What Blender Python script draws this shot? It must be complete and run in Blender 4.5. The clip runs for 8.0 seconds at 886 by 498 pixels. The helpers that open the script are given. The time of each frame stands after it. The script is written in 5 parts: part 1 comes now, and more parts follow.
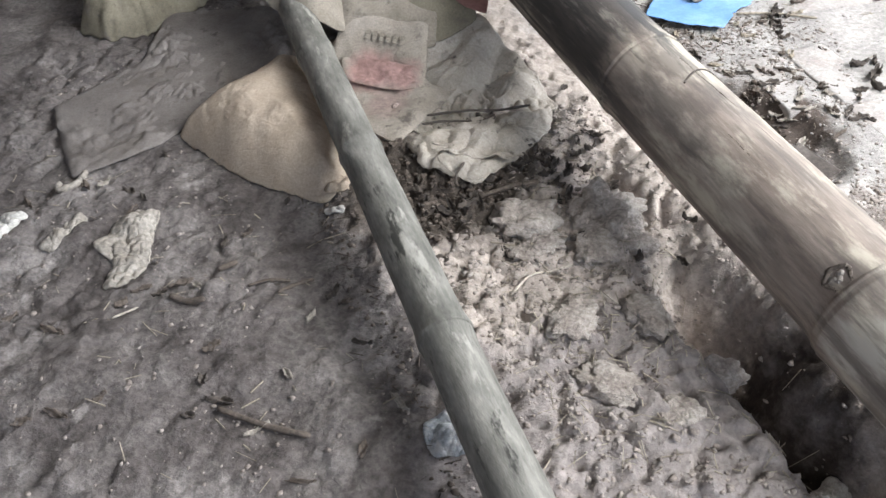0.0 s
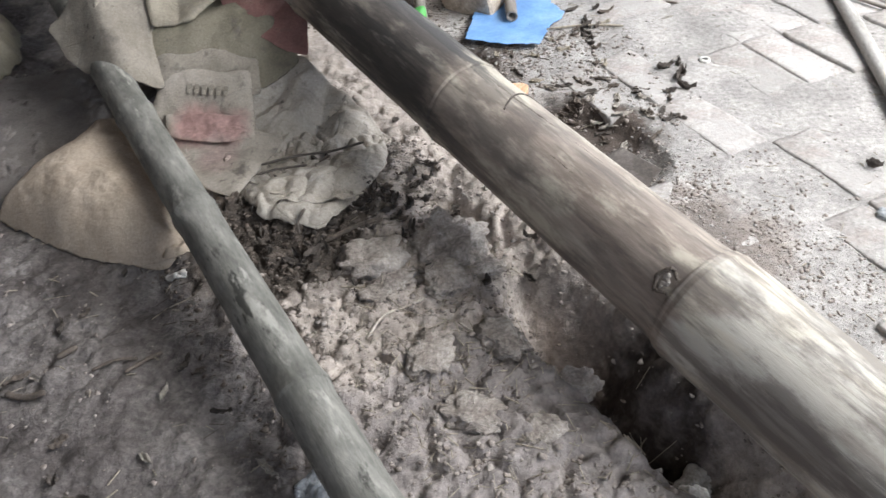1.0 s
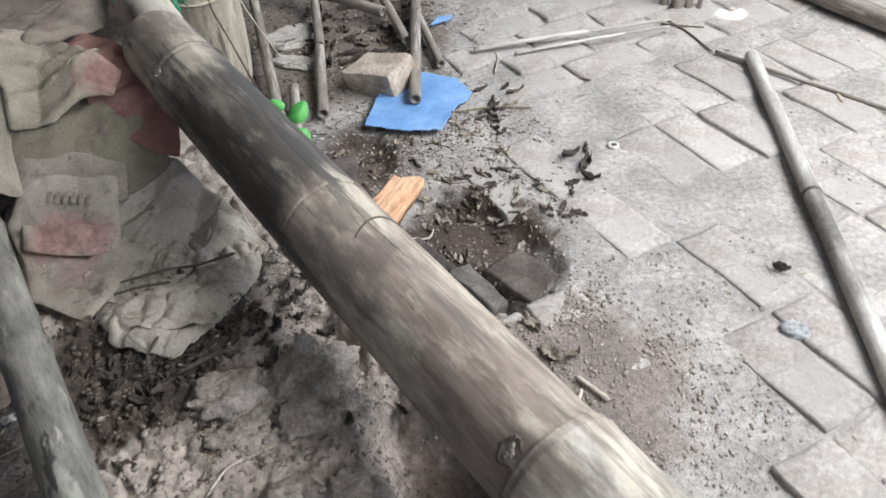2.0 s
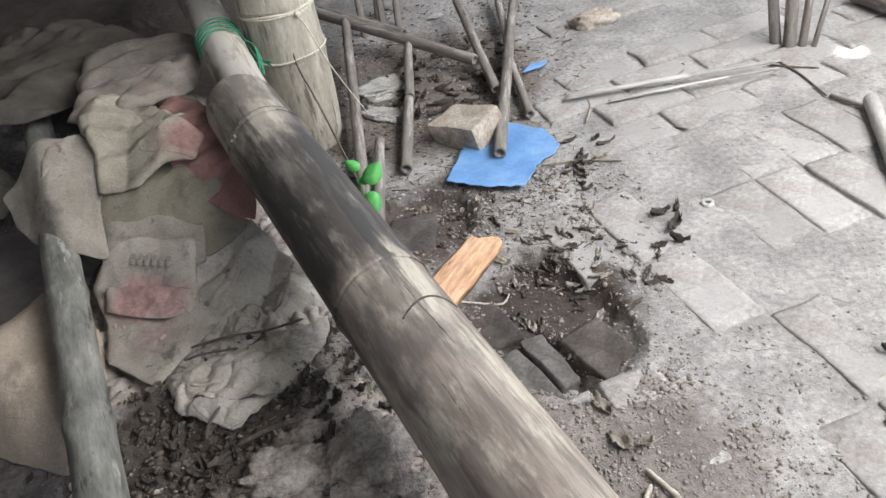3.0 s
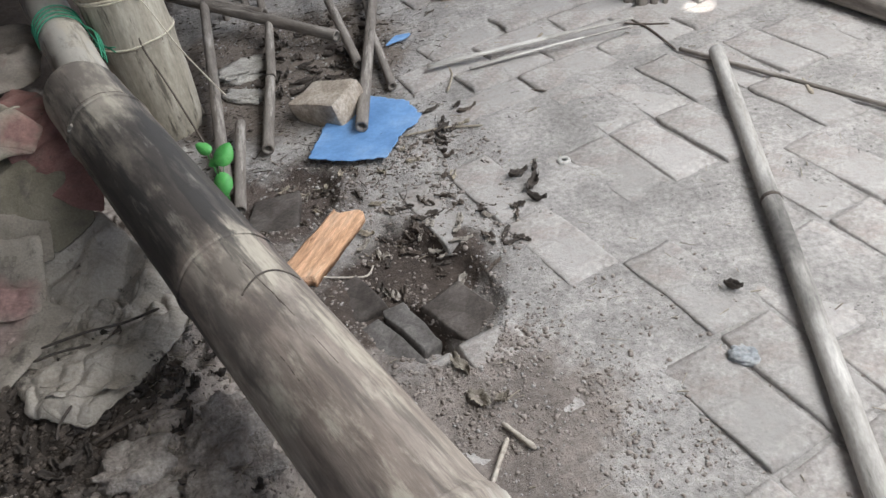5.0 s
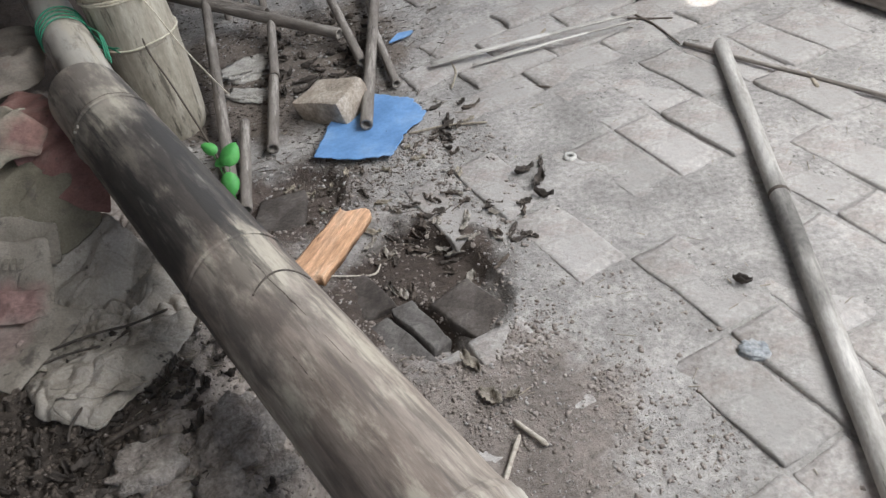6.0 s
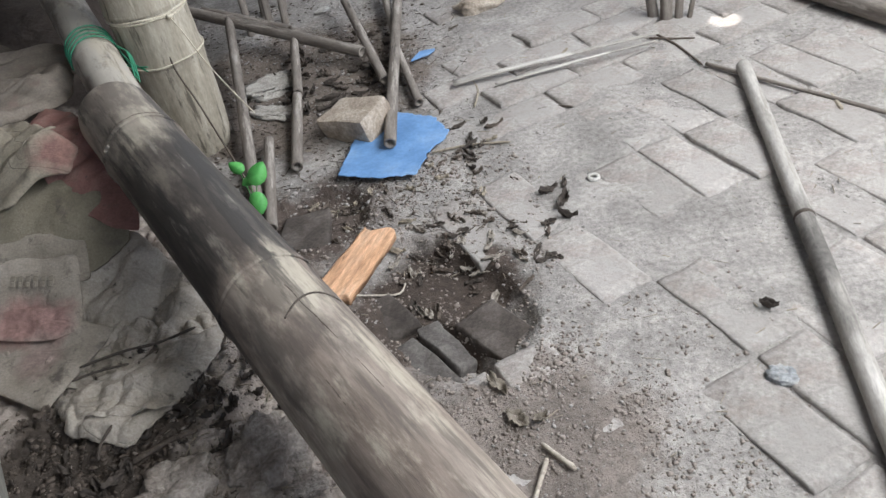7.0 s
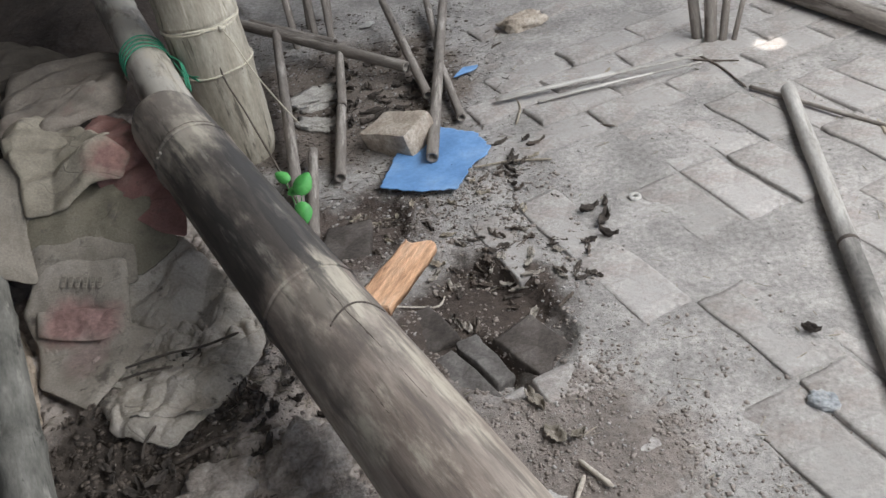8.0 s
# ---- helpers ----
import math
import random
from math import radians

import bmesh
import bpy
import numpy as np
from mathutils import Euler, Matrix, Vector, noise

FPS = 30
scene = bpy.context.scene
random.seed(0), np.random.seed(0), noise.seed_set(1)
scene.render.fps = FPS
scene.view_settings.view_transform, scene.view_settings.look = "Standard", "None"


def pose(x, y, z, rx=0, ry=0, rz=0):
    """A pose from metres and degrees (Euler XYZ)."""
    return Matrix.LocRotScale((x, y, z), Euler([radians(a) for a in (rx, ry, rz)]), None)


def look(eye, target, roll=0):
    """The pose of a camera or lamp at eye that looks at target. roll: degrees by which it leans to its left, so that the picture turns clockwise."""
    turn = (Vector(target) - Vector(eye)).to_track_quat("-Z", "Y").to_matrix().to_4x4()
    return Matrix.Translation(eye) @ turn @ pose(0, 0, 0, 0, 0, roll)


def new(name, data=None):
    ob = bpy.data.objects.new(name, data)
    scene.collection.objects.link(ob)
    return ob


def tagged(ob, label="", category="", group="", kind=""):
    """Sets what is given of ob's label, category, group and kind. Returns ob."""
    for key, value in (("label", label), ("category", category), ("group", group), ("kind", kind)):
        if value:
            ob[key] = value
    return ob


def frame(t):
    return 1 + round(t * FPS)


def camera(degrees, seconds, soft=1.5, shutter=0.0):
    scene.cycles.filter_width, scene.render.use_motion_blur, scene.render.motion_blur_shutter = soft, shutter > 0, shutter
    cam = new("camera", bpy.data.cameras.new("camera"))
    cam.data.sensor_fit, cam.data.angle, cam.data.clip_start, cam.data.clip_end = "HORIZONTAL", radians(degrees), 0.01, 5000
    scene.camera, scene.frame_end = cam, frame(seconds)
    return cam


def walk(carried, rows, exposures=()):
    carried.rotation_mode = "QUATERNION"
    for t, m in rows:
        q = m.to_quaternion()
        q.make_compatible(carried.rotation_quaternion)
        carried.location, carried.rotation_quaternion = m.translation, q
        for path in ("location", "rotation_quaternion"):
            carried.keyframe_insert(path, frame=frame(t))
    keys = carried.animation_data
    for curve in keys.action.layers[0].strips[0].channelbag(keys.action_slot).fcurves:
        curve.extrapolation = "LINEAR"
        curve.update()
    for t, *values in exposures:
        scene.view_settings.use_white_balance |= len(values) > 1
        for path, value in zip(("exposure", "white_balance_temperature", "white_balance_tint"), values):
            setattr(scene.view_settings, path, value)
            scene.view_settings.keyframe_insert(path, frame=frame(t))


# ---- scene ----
cam = camera(55.9, 8.0, shutter=0.15)
EXPOSURES = [(0.0, 1.60), (0.8, 1.38), (1.5, 1.08), (3.5, 0.88), (4.0, 0.74), (4.5, 0.53), (6.0, 0.49), (7.0, 0.59), (8.0, 0.40)]
PATH = [
    (0, (-0.378, -0.293, 1.047), (-0.672, 1.171, -0.284), -3.6),
    (0.5, (-0.385, -0.284, 1.065), (-0.564, 1.208, -0.255), -3.7),
    (1, (-0.341, -0.263, 1.078), (-0.322, 1.244, -0.237), -3.7),
    (1.5, (-0.262, -0.217, 1.09), (-0.17, 1.313, -0.195), -4.0),
    (2, (-0.102, -0.06, 1.112), (-0.051, 1.489, -0.153), -4.3),
    (2.2, (-0.044, -0.005, 1.131), (-0.106, 1.567, -0.104), -6.7),
    (3.3, (0.034, 0.047, 1.119), (-0.222, 1.636, -0.069), -10.6),
    (3.5, (0.052, 0.047, 1.108), (-0.204, 1.634, -0.082), -10.6),
    (4, (0.125, 0.025, 1.067), (-0.01, 1.601, -0.156), -9.3),
    (4.5, (0.139, 0.032, 1.076), (0.058, 1.6, -0.162), -10.3),
    (6, (0.124, 0.039, 1.083), (0.058, 1.597, -0.17), -11.8),
    (6.5, (0.103, 0.047, 1.104), (0.029, 1.613, -0.137), -11.8),
    (7, (0.098, 0.047, 1.11), (0.012, 1.621, -0.12), -11.8),
    (7.5, (0.099, 0.044, 1.114), (0.002, 1.628, -0.103), -11.8),
    (8, (0.076, 0.033, 1.123), (-0.075, 1.633, -0.069), -11.4),
]
walk(cam, [(t, look(eye, target, roll)) for t, eye, target, roll in PATH], EXPOSURES)

# ---------------------------------------------------------------- world, sun, large lights
world = bpy.data.worlds.new("world")
scene.world = world
world.use_nodes = True
sky = world.node_tree.nodes.new("ShaderNodeTexSky")
sky.sky_type, sky.sun_disc = "NISHITA", False
SUN_EL, SUN_AZ = radians(64), radians(70)
sky.sun_elevation, sky.sun_rotation = SUN_EL, SUN_AZ
bg = world.node_tree.nodes["Background"]
bg.inputs["Strength"].default_value = 0.12
world.node_tree.links.new(sky.outputs[0], bg.inputs["Color"])
TO_SUN = Vector((math.sin(SUN_AZ) * math.cos(SUN_EL), math.cos(SUN_AZ) * math.cos(SUN_EL), math.sin(SUN_EL)))
sun = new("sun", bpy.data.lights.new("sun", "SUN"))
sun.data.energy, sun.data.angle, sun.data.color = 5.0, radians(0.3), (1.0, 0.96, 0.9)
sun.matrix_basis = look(TO_SUN * 10, (0, 0, 0))


def opening_light(name, eye, target, wide, high, watts, tint):
    """Area lamp that stands in for daylight through an unseen opening."""
    lamp = new(name, bpy.data.lights.new(name, "AREA"))
    lamp.data.shape, lamp.data.size, lamp.data.size_y = "RECTANGLE", wide, high
    lamp.data.energy, lamp.data.color = watts, tint
    lamp.matrix_basis = look(eye, target)
    return lamp


opening_light("daylight_side", (1.92, 0.95, 2.25), (-0.3, 1.1, 0.0), 3.4, 1.5, 110, (0.955, 0.985, 1.0))
# fill lamp added behind the camera to brighten the near left
opening_light("daylight_south", (0.6, -2.35, 2.0), (-0.3, 1.2, 0.1), 2.8, 1.8, 13, (0.955, 0.985, 1.0))
# fill lamp added at the back to brighten the far paving
opening_light("daylight_back", (1.1, 4.75, 1.8), (0.6, 1.8, 0.2), 1.8, 1.8, 13, (0.955, 0.985, 1.0))


# ---------------------------------------------------------------- noise for relief
def lattice(ix, iy, seed):
    n = (ix.astype(np.int64) * 374761393 + iy.astype(np.int64) * 668265263 + seed * 1442695041) & 0x7FFFFFFF
    n = ((n ^ (n >> 13)) * 1274126177) & 0x7FFFFFFF
    return ((n ^ (n >> 16)) & 0xFFFF) / 65535.0


def vnoise(x, y, seed=0):
    ix, iy = np.floor(x), np.floor(y)
    fx, fy = x - ix, y - iy
    fx, fy = fx * fx * (3 - 2 * fx), fy * fy * (3 - 2 * fy)
    a, b = lattice(ix, iy, seed), lattice(ix + 1, iy, seed)
    c, d = lattice(ix, iy + 1, seed), lattice(ix + 1, iy + 1, seed)
    return (a + (b - a) * fx) * (1 - fy) + (c + (d - c) * fx) * fy


def fbm(x, y, scale, octaves=4, seed=0):
    """Noise round 0, about -0.5 to 0.5."""
    out, amp, total = 0.0, 1.0, 0.0
    for k in range(octaves):
        s = scale * 2.03 ** k
        c, n = math.cos(0.7 * k), math.sin(0.7 * k)
        out = out + amp * (vnoise((x * c - y * n) * s, (x * n + y * c) * s, seed + k) - 0.5)
        total += amp
        amp *= 0.52
    return out / total


def worley(x, y, scale, seed=0):
    """Distance to the border between cells, 0 on the cracks."""
    X, Y = x * scale, y * scale
    ix, iy = np.floor(X), np.floor(Y)
    f1, f2 = np.full(X.shape, 9.0), np.full(X.shape, 9.0)
    for dx in (-1, 0, 1):
        for dy in (-1, 0, 1):
            cx, cy = ix + dx, iy + dy
            d = np.hypot(cx + lattice(cx, cy, seed) - X, cy + lattice(cx, cy, seed + 91) - Y)
            f2 = np.minimum(f2, np.maximum(f1, d))
            f1 = np.minimum(f1, d)
    return f2 - f1


def smooth(a, b, v):
    t = np.clip((v - a) / (b - a), 0, 1)
    return t * t * (3 - 2 * t)


# ---------------------------------------------------------------- materials
def surface(name, cols, scale=6.0, fine=90.0, rough=0.9, bump=0.35, depth=0.004, stretch=(1, 1, 1), spread=0.35, grain=0.35,
            vary=0.0, stain=None, metal=0.0, dust=None, fibre=None):
    """cols: colours from dark to light over a broad noise; fine grain on top; stain: (colour, scale, from, to)."""
    m = bpy.data.materials.new(name)
    m.use_nodes = True
    nt = m.node_tree
    N, L = nt.nodes, nt.links
    bsdf = N["Principled BSDF"]
    tc = N.new("ShaderNodeTexCoord")
    mp = N.new("ShaderNodeMapping")
    mp.inputs["Scale"].default_value = stretch
    L.new(tc.outputs["Object"], mp.inputs["Vector"])
    broad = N.new("ShaderNodeTexNoise")
    broad.inputs["Scale"].default_value, broad.inputs["Detail"].default_value = scale, 6
    broad.inputs["Roughness"].default_value = 0.62
    L.new(mp.outputs[0], broad.inputs["Vector"])
    ramp = N.new("ShaderNodeValToRGB")
    e = ramp.color_ramp.elements
    while len(e) < len(cols):
        e.new(0.5)
    for k, col in enumerate(cols):
        e[k].position = 0.5 + spread * (k / (len(cols) - 1) - 0.5) if len(cols) > 1 else 0.5
        e[k].color = (*col, 1)
    L.new(broad.outputs["Fac"], ramp.inputs["Fac"])
    small = N.new("ShaderNodeTexNoise")
    small.inputs["Scale"].default_value, small.inputs["Detail"].default_value = fine, 5
    small.inputs["Roughness"].default_value = 0.7
    fm = N.new("ShaderNodeMapping")
    fm.inputs["Scale"].default_value = fibre or stretch
    L.new(tc.outputs["Object"], fm.inputs["Vector"])
    L.new(fm.outputs[0], small.inputs["Vector"])
    lift = N.new("ShaderNodeMapRange")
    lift.inputs["From Min"].default_value, lift.inputs["From Max"].default_value = 0.3, 0.7
    lift.inputs["To Min"].default_value, lift.inputs["To Max"].default_value = 1 - grain, 1 + grain
    L.new(small.outputs["Fac"], lift.inputs["Value"])
    mul = N.new("ShaderNodeMix")
    mul.data_type, mul.blend_type = "RGBA", "MULTIPLY"
    mul.inputs[0].default_value = 1.0
    L.new(ramp.outputs["Color"], mul.inputs[6])
    L.new(lift.outputs[0], mul.inputs[7])
    col = mul.outputs[2]

    def mixed(col, fac, other):
        mx = N.new("ShaderNodeMix")
        mx.data_type = "RGBA"
        L.new(fac, mx.inputs[0])
        L.new(col, mx.inputs[6])
        mx.inputs[7].default_value = (*other, 1)
        return mx.outputs[2]

    def patch(sc, lo, hi, where=(0.0, 0.0, 0.0)):
        pm = N.new("ShaderNodeMapping")
        pm.inputs["Location"].default_value = where
        pm.inputs["Scale"].default_value = stretch
        L.new(tc.outputs["Object"], pm.inputs["Vector"])
        pn = N.new("ShaderNodeTexNoise")
        pn.inputs["Scale"].default_value, pn.inputs["Detail"].default_value = sc, 8
        pn.inputs["Roughness"].default_value = 0.68
        L.new(pm.outputs[0], pn.inputs["Vector"])
        pr = N.new("ShaderNodeMapRange")
        pr.inputs["From Min"].default_value, pr.inputs["From Max"].default_value = lo, hi
        L.new(pn.outputs["Fac"], pr.inputs["Value"])
        return pr.outputs[0]

    if stain:
        col = mixed(col, patch(stain[1], stain[2], stain[3], (3.1, 1.7, 0.4)), stain[0])
    if dust:
        col = mixed(col, patch(dust[1], dust[2], dust[3], (7.3, 2.2, 5.1)), dust[0])
    if vary:
        oi = N.new("ShaderNodeObjectInfo")
        vr = N.new("ShaderNodeMapRange")
        vr.inputs["To Min"].default_value, vr.inputs["To Max"].default_value = 1 - vary, 1 + vary
        L.new(oi.outputs["Random"], vr.inputs["Value"])
        vm = N.new("ShaderNodeMix")
        vm.data_type, vm.blend_type = "RGBA", "MULTIPLY"
        vm.inputs[0].default_value = 1.0
        L.new(col, vm.inputs[6])
        L.new(vr.outputs[0], vm.inputs[7])
        col = vm.outputs[2]
    L.new(col, bsdf.inputs["Base Color"])
    bsdf.inputs["Roughness"].default_value = rough
    bsdf.inputs["Metallic"].default_value = metal
    bsdf.inputs["Specular IOR Level"].default_value = 0.3
    add = N.new("ShaderNodeMath")
    add.operation = "ADD"
    L.new(broad.outputs["Fac"], add.inputs[0])
    L.new(small.outputs["Fac"], add.inputs[1])
    bp = N.new("ShaderNodeBump")
    bp.inputs["Strength"].default_value, bp.inputs["Distance"].default_value = bump, depth
    L.new(add.outputs[0], bp.inputs["Height"])
    L.new(bp.outputs[0], bsdf.inputs["Normal"])
    return m


def region_mix(m, other, plane, width, noise_scale=5.0, ball=None, stretch=(1, 1, 1)):
    """Blend a second colour into m where x*a + y*b > c (plane), or inside a ball (centre, radius), with a ragged border."""
    N, L = m.node_tree.nodes, m.node_tree.links
    bsdf = N["Principled BSDF"]
    link = bsdf.inputs["Base Color"].links[0]
    src = link.from_socket
    geo = N.new("ShaderNodeTexCoord")
    if ball:
        dn = N.new("ShaderNodeVectorMath")
        dn.operation = "DISTANCE"
        L.new(geo.outputs["Object"], dn.inputs[0])
        dn.inputs[1].default_value = ball[0]
        val, centre, sign = dn.outputs["Value"], ball[1], -1
    else:
        dn = N.new("ShaderNodeVectorMath")
        dn.operation = "DOT_PRODUCT"
        L.new(geo.outputs["Object"], dn.inputs[0])
        dn.inputs[1].default_value = (plane[0], plane[1], 0)
        val, centre, sign = dn.outputs["Value"], plane[2], 1
    nz = N.new("ShaderNodeTexNoise")
    nz.inputs["Scale"].default_value, nz.inputs["Detail"].default_value = noise_scale, 7
    nz.inputs["Roughness"].default_value = 0.65
    st = N.new("ShaderNodeMapping")
    st.inputs["Scale"].default_value = stretch
    L.new(geo.outputs["Object"], st.inputs["Vector"])
    L.new(st.outputs[0], nz.inputs["Vector"])
    off = N.new("ShaderNodeMath")
    off.operation = "MULTIPLY_ADD"
    L.new(nz.outputs["Fac"], off.inputs[0])
    off.inputs[1].default_value, off.inputs[2].default_value = width * 4, -width * 2
    tot = N.new("ShaderNodeMath")
    tot.operation = "ADD"
    L.new(val, tot.inputs[0])
    L.new(off.outputs[0], tot.inputs[1])
    mr = N.new("ShaderNodeMapRange")
    mr.inputs["From Min"].default_value, mr.inputs["From Max"].default_value = centre - sign * width / 2, centre + sign * width / 2
    L.new(tot.outputs[0], mr.inputs["Value"])
    mx = N.new("ShaderNodeMix")
    mx.data_type = "RGBA"
    L.new(mr.outputs[0], mx.inputs[0])
    L.new(src, mx.inputs[6])
    sc = N.new("ShaderNodeMix")
    sc.data_type, sc.blend_type = "RGBA", "MULTIPLY"
    sc.inputs[0].default_value = 1.0
    gr = N.new("ShaderNodeTexNoise")
    gr.inputs["Scale"].default_value, gr.inputs["Detail"].default_value = 70, 6
    gr.inputs["Roughness"].default_value = 0.7
    L.new(geo.outputs["Object"], gr.inputs["Vector"])
    gm = N.new("ShaderNodeMapRange")
    gm.inputs["From Min"].default_value, gm.inputs["From Max"].default_value = 0.3, 0.7
    gm.inputs["To Min"].default_value, gm.inputs["To Max"].default_value = 0.62, 1.28
    L.new(gr.outputs["Fac"], gm.inputs["Value"])
    br = N.new("ShaderNodeTexNoise")
    br.inputs["Scale"].default_value, br.inputs["Detail"].default_value = 8, 6
    L.new(st.outputs[0], br.inputs["Vector"])
    bm_ = N.new("ShaderNodeMapRange")
    bm_.inputs["From Min"].default_value, bm_.inputs["From Max"].default_value = 0.35, 0.65
    bm_.inputs["To Min"].default_value, bm_.inputs["To Max"].default_value = 0.76, 1.14
    L.new(br.outputs["Fac"], bm_.inputs["Value"])
    bx = N.new("ShaderNodeMix")
    bx.data_type, bx.blend_type = "RGBA", "MULTIPLY"
    bx.inputs[0].default_value = 1.0
    bx.inputs[6].default_value = (*other, 1)
    L.new(bm_.outputs[0], bx.inputs[7])
    L.new(bx.outputs[2], sc.inputs[6])
    L.new(gm.outputs[0], sc.inputs[7])
    L.new(sc.outputs[2], mx.inputs[7])
    L.new(mx.outputs[2], bsdf.inputs["Base Color"])
    return m


SOIL = surface("soil", [(0.055, 0.046, 0.043), (0.112, 0.096, 0.091), (0.15, 0.132, 0.125), (0.24, 0.215, 0.203)], 6, 85, 0.95, 0.9, 0.007, grain=0.45,
               stain=((0.075, 0.064, 0.06), 9, 0.60, 0.72), dust=((0.33, 0.30, 0.285), 14, 0.60, 0.74))
region_mix(SOIL, (0.41, 0.352, 0.313), (0.855, 0.518, -0.17), 0.07, 8.0)
region_mix(SOIL, (0.37, 0.345, 0.328), (0.855, 0.518, 0.50), 0.10)
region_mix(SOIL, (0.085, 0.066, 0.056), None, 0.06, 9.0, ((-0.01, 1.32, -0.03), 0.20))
region_mix(SOIL, (0.255, 0.218, 0.196), None, 0.08, 9.0, ((0.10, 0.88, 0.0), 0.23))
region_mix(SOIL, (0.20, 0.166, 0.143), None, 0.12, 7.0, ((-0.36, 2.40, 0.0), 0.42))
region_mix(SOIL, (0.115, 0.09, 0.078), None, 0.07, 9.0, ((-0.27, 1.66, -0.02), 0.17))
# shade in the trench under the big bamboo, painted into the soil colour
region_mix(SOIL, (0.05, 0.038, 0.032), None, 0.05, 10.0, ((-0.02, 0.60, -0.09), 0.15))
region_mix(SOIL, (0.275, 0.24, 0.227), None, 0.10, 7.0, ((-0.24, 0.42, 0.0), 0.30))
region_mix(SOIL, (0.075, 0.06, 0.05), None, 0.05, 9.0, ((-0.645, 1.02, 0.03), 0.19))
# back-left shade, put into the soil colour as a dark patch
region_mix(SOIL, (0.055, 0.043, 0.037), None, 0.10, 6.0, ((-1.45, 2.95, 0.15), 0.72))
BRICK = surface("dusty_brick", [(0.25, 0.222, 0.206), (0.35, 0.322, 0.304), (0.42, 0.394, 0.376)], 14, 90, 0.93, 0.8, 0.004, grain=0.3, vary=0.13,
                dust=((0.375, 0.352, 0.336), 6, 0.46, 0.62),
                stain=((0.36, 0.285, 0.255), 6, 0.55, 0.75))
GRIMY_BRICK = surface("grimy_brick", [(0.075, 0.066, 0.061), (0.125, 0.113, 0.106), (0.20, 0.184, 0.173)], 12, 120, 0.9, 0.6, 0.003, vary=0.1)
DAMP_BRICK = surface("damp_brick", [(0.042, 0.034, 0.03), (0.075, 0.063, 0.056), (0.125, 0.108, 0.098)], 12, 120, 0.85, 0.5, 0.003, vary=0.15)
CRUMB = surface("earth_crumbs", [(0.15, 0.122, 0.105), (0.26, 0.222, 0.198), (0.37, 0.33, 0.302)], 18, 200, 0.95, 0.4, 0.002, spread=0.5)
CLOD = surface("clay_clod", [(0.23, 0.192, 0.168), (0.36, 0.313, 0.28), (0.46, 0.412, 0.374)], 14, 110, 0.95, 1.0, 0.008)
DUST_CRUMB = surface("dusty_crumbs", [(0.22, 0.2, 0.186), (0.33, 0.308, 0.292), (0.43, 0.408, 0.392)], 18, 200, 0.95, 0.4, 0.002, spread=0.5)
LIME = surface("pale_stone", [(0.27, 0.25, 0.228), (0.37, 0.345, 0.315), (0.46, 0.435, 0.40)], 20, 150, 0.9, 0.6, 0.004)
SLATE = surface("blue_grey_stone", [(0.20, 0.212, 0.225), (0.28, 0.29, 0.303), (0.37, 0.373, 0.375)], 15, 120, 0.85, 0.4, 0.003,
                dust=((0.41, 0.39, 0.375), 30, 0.5, 0.62))
RUBBLE = surface("old_brick_rubble", [(0.27, 0.22, 0.175), (0.41, 0.345, 0.285), (0.5, 0.44, 0.38)], 15, 110, 0.92, 0.6, 0.004)
STRAW = surface("dry_straw", [(0.22, 0.185, 0.14), (0.40, 0.35, 0.285)], 12, 120, 0.8, 0.3, 0.002, spread=0.5)
BARK = surface("dark_dead_leaf", [(0.025, 0.02, 0.018), (0.07, 0.058, 0.05), (0.13, 0.105, 0.09)], 25, 160, 0.9, 0.4, 0.002, spread=0.5)
TWIG = surface("dry_twig", [(0.06, 0.048, 0.04), (0.15, 0.12, 0.1)], 20, 160, 0.9, 0.4, 0.002, spread=0.5)
ROOT = surface("pale_root", [(0.36, 0.31, 0.26), (0.52, 0.47, 0.41)], 20, 160, 0.85, 0.3, 0.001, spread=0.5)
BLUE = surface("faded_blue_plastic", [(0.11, 0.235, 0.46), (0.15, 0.30, 0.56), (0.22, 0.365, 0.60)], 9, 90, 0.55, 0.25, 0.002, grain=0.12,
               dust=((0.33, 0.37, 0.42), 13, 0.62, 0.85))
ORANGE = surface("fresh_split_wood", [(0.50, 0.28, 0.16), (0.66, 0.40, 0.25), (0.74, 0.52, 0.37)], 14, 70, 0.8, 0.8, 0.005, stretch=(1.4, 1.4, 0.3),
                 stain=((0.16, 0.075, 0.04), 30, 0.63, 0.72))
GREEN_LEAF = surface("fresh_green_leaf", [(0.055, 0.25, 0.06), (0.085, 0.34, 0.085), (0.13, 0.42, 0.12)], 22, 120, 0.45, 0.3, 0.001, grain=0.1)
GREEN_CORD = surface("green_nylon_cord", [(0.03, 0.19, 0.11), (0.06, 0.29, 0.175)], 30, 300, 0.5, 0.3, 0.001)
BEIGE_CORD = surface("jute_string", [(0.46, 0.41, 0.32), (0.62, 0.57, 0.47)], 40, 300, 0.85, 0.4, 0.001)
WHITE = surface("dirty_white_plastic", [(0.36, 0.34, 0.31), (0.54, 0.52, 0.49)], 20, 150, 0.5, 0.3, 0.001)
PEEL = surface("dried_peel", [(0.19, 0.165, 0.14), (0.28, 0.25, 0.218), (0.36, 0.327, 0.29)], 16, 120, 0.8, 0.6, 0.004)
TIN = surface("rusted_tin", [(0.07, 0.062, 0.056), (0.13, 0.12, 0.112)], 3, 60, 0.6, 0.3, 0.003)
PLAINWALL = surface("plain_wall", [(0.12, 0.108, 0.1), (0.17, 0.155, 0.145)], 3, 60, 0.95, 0.5, 0.006)


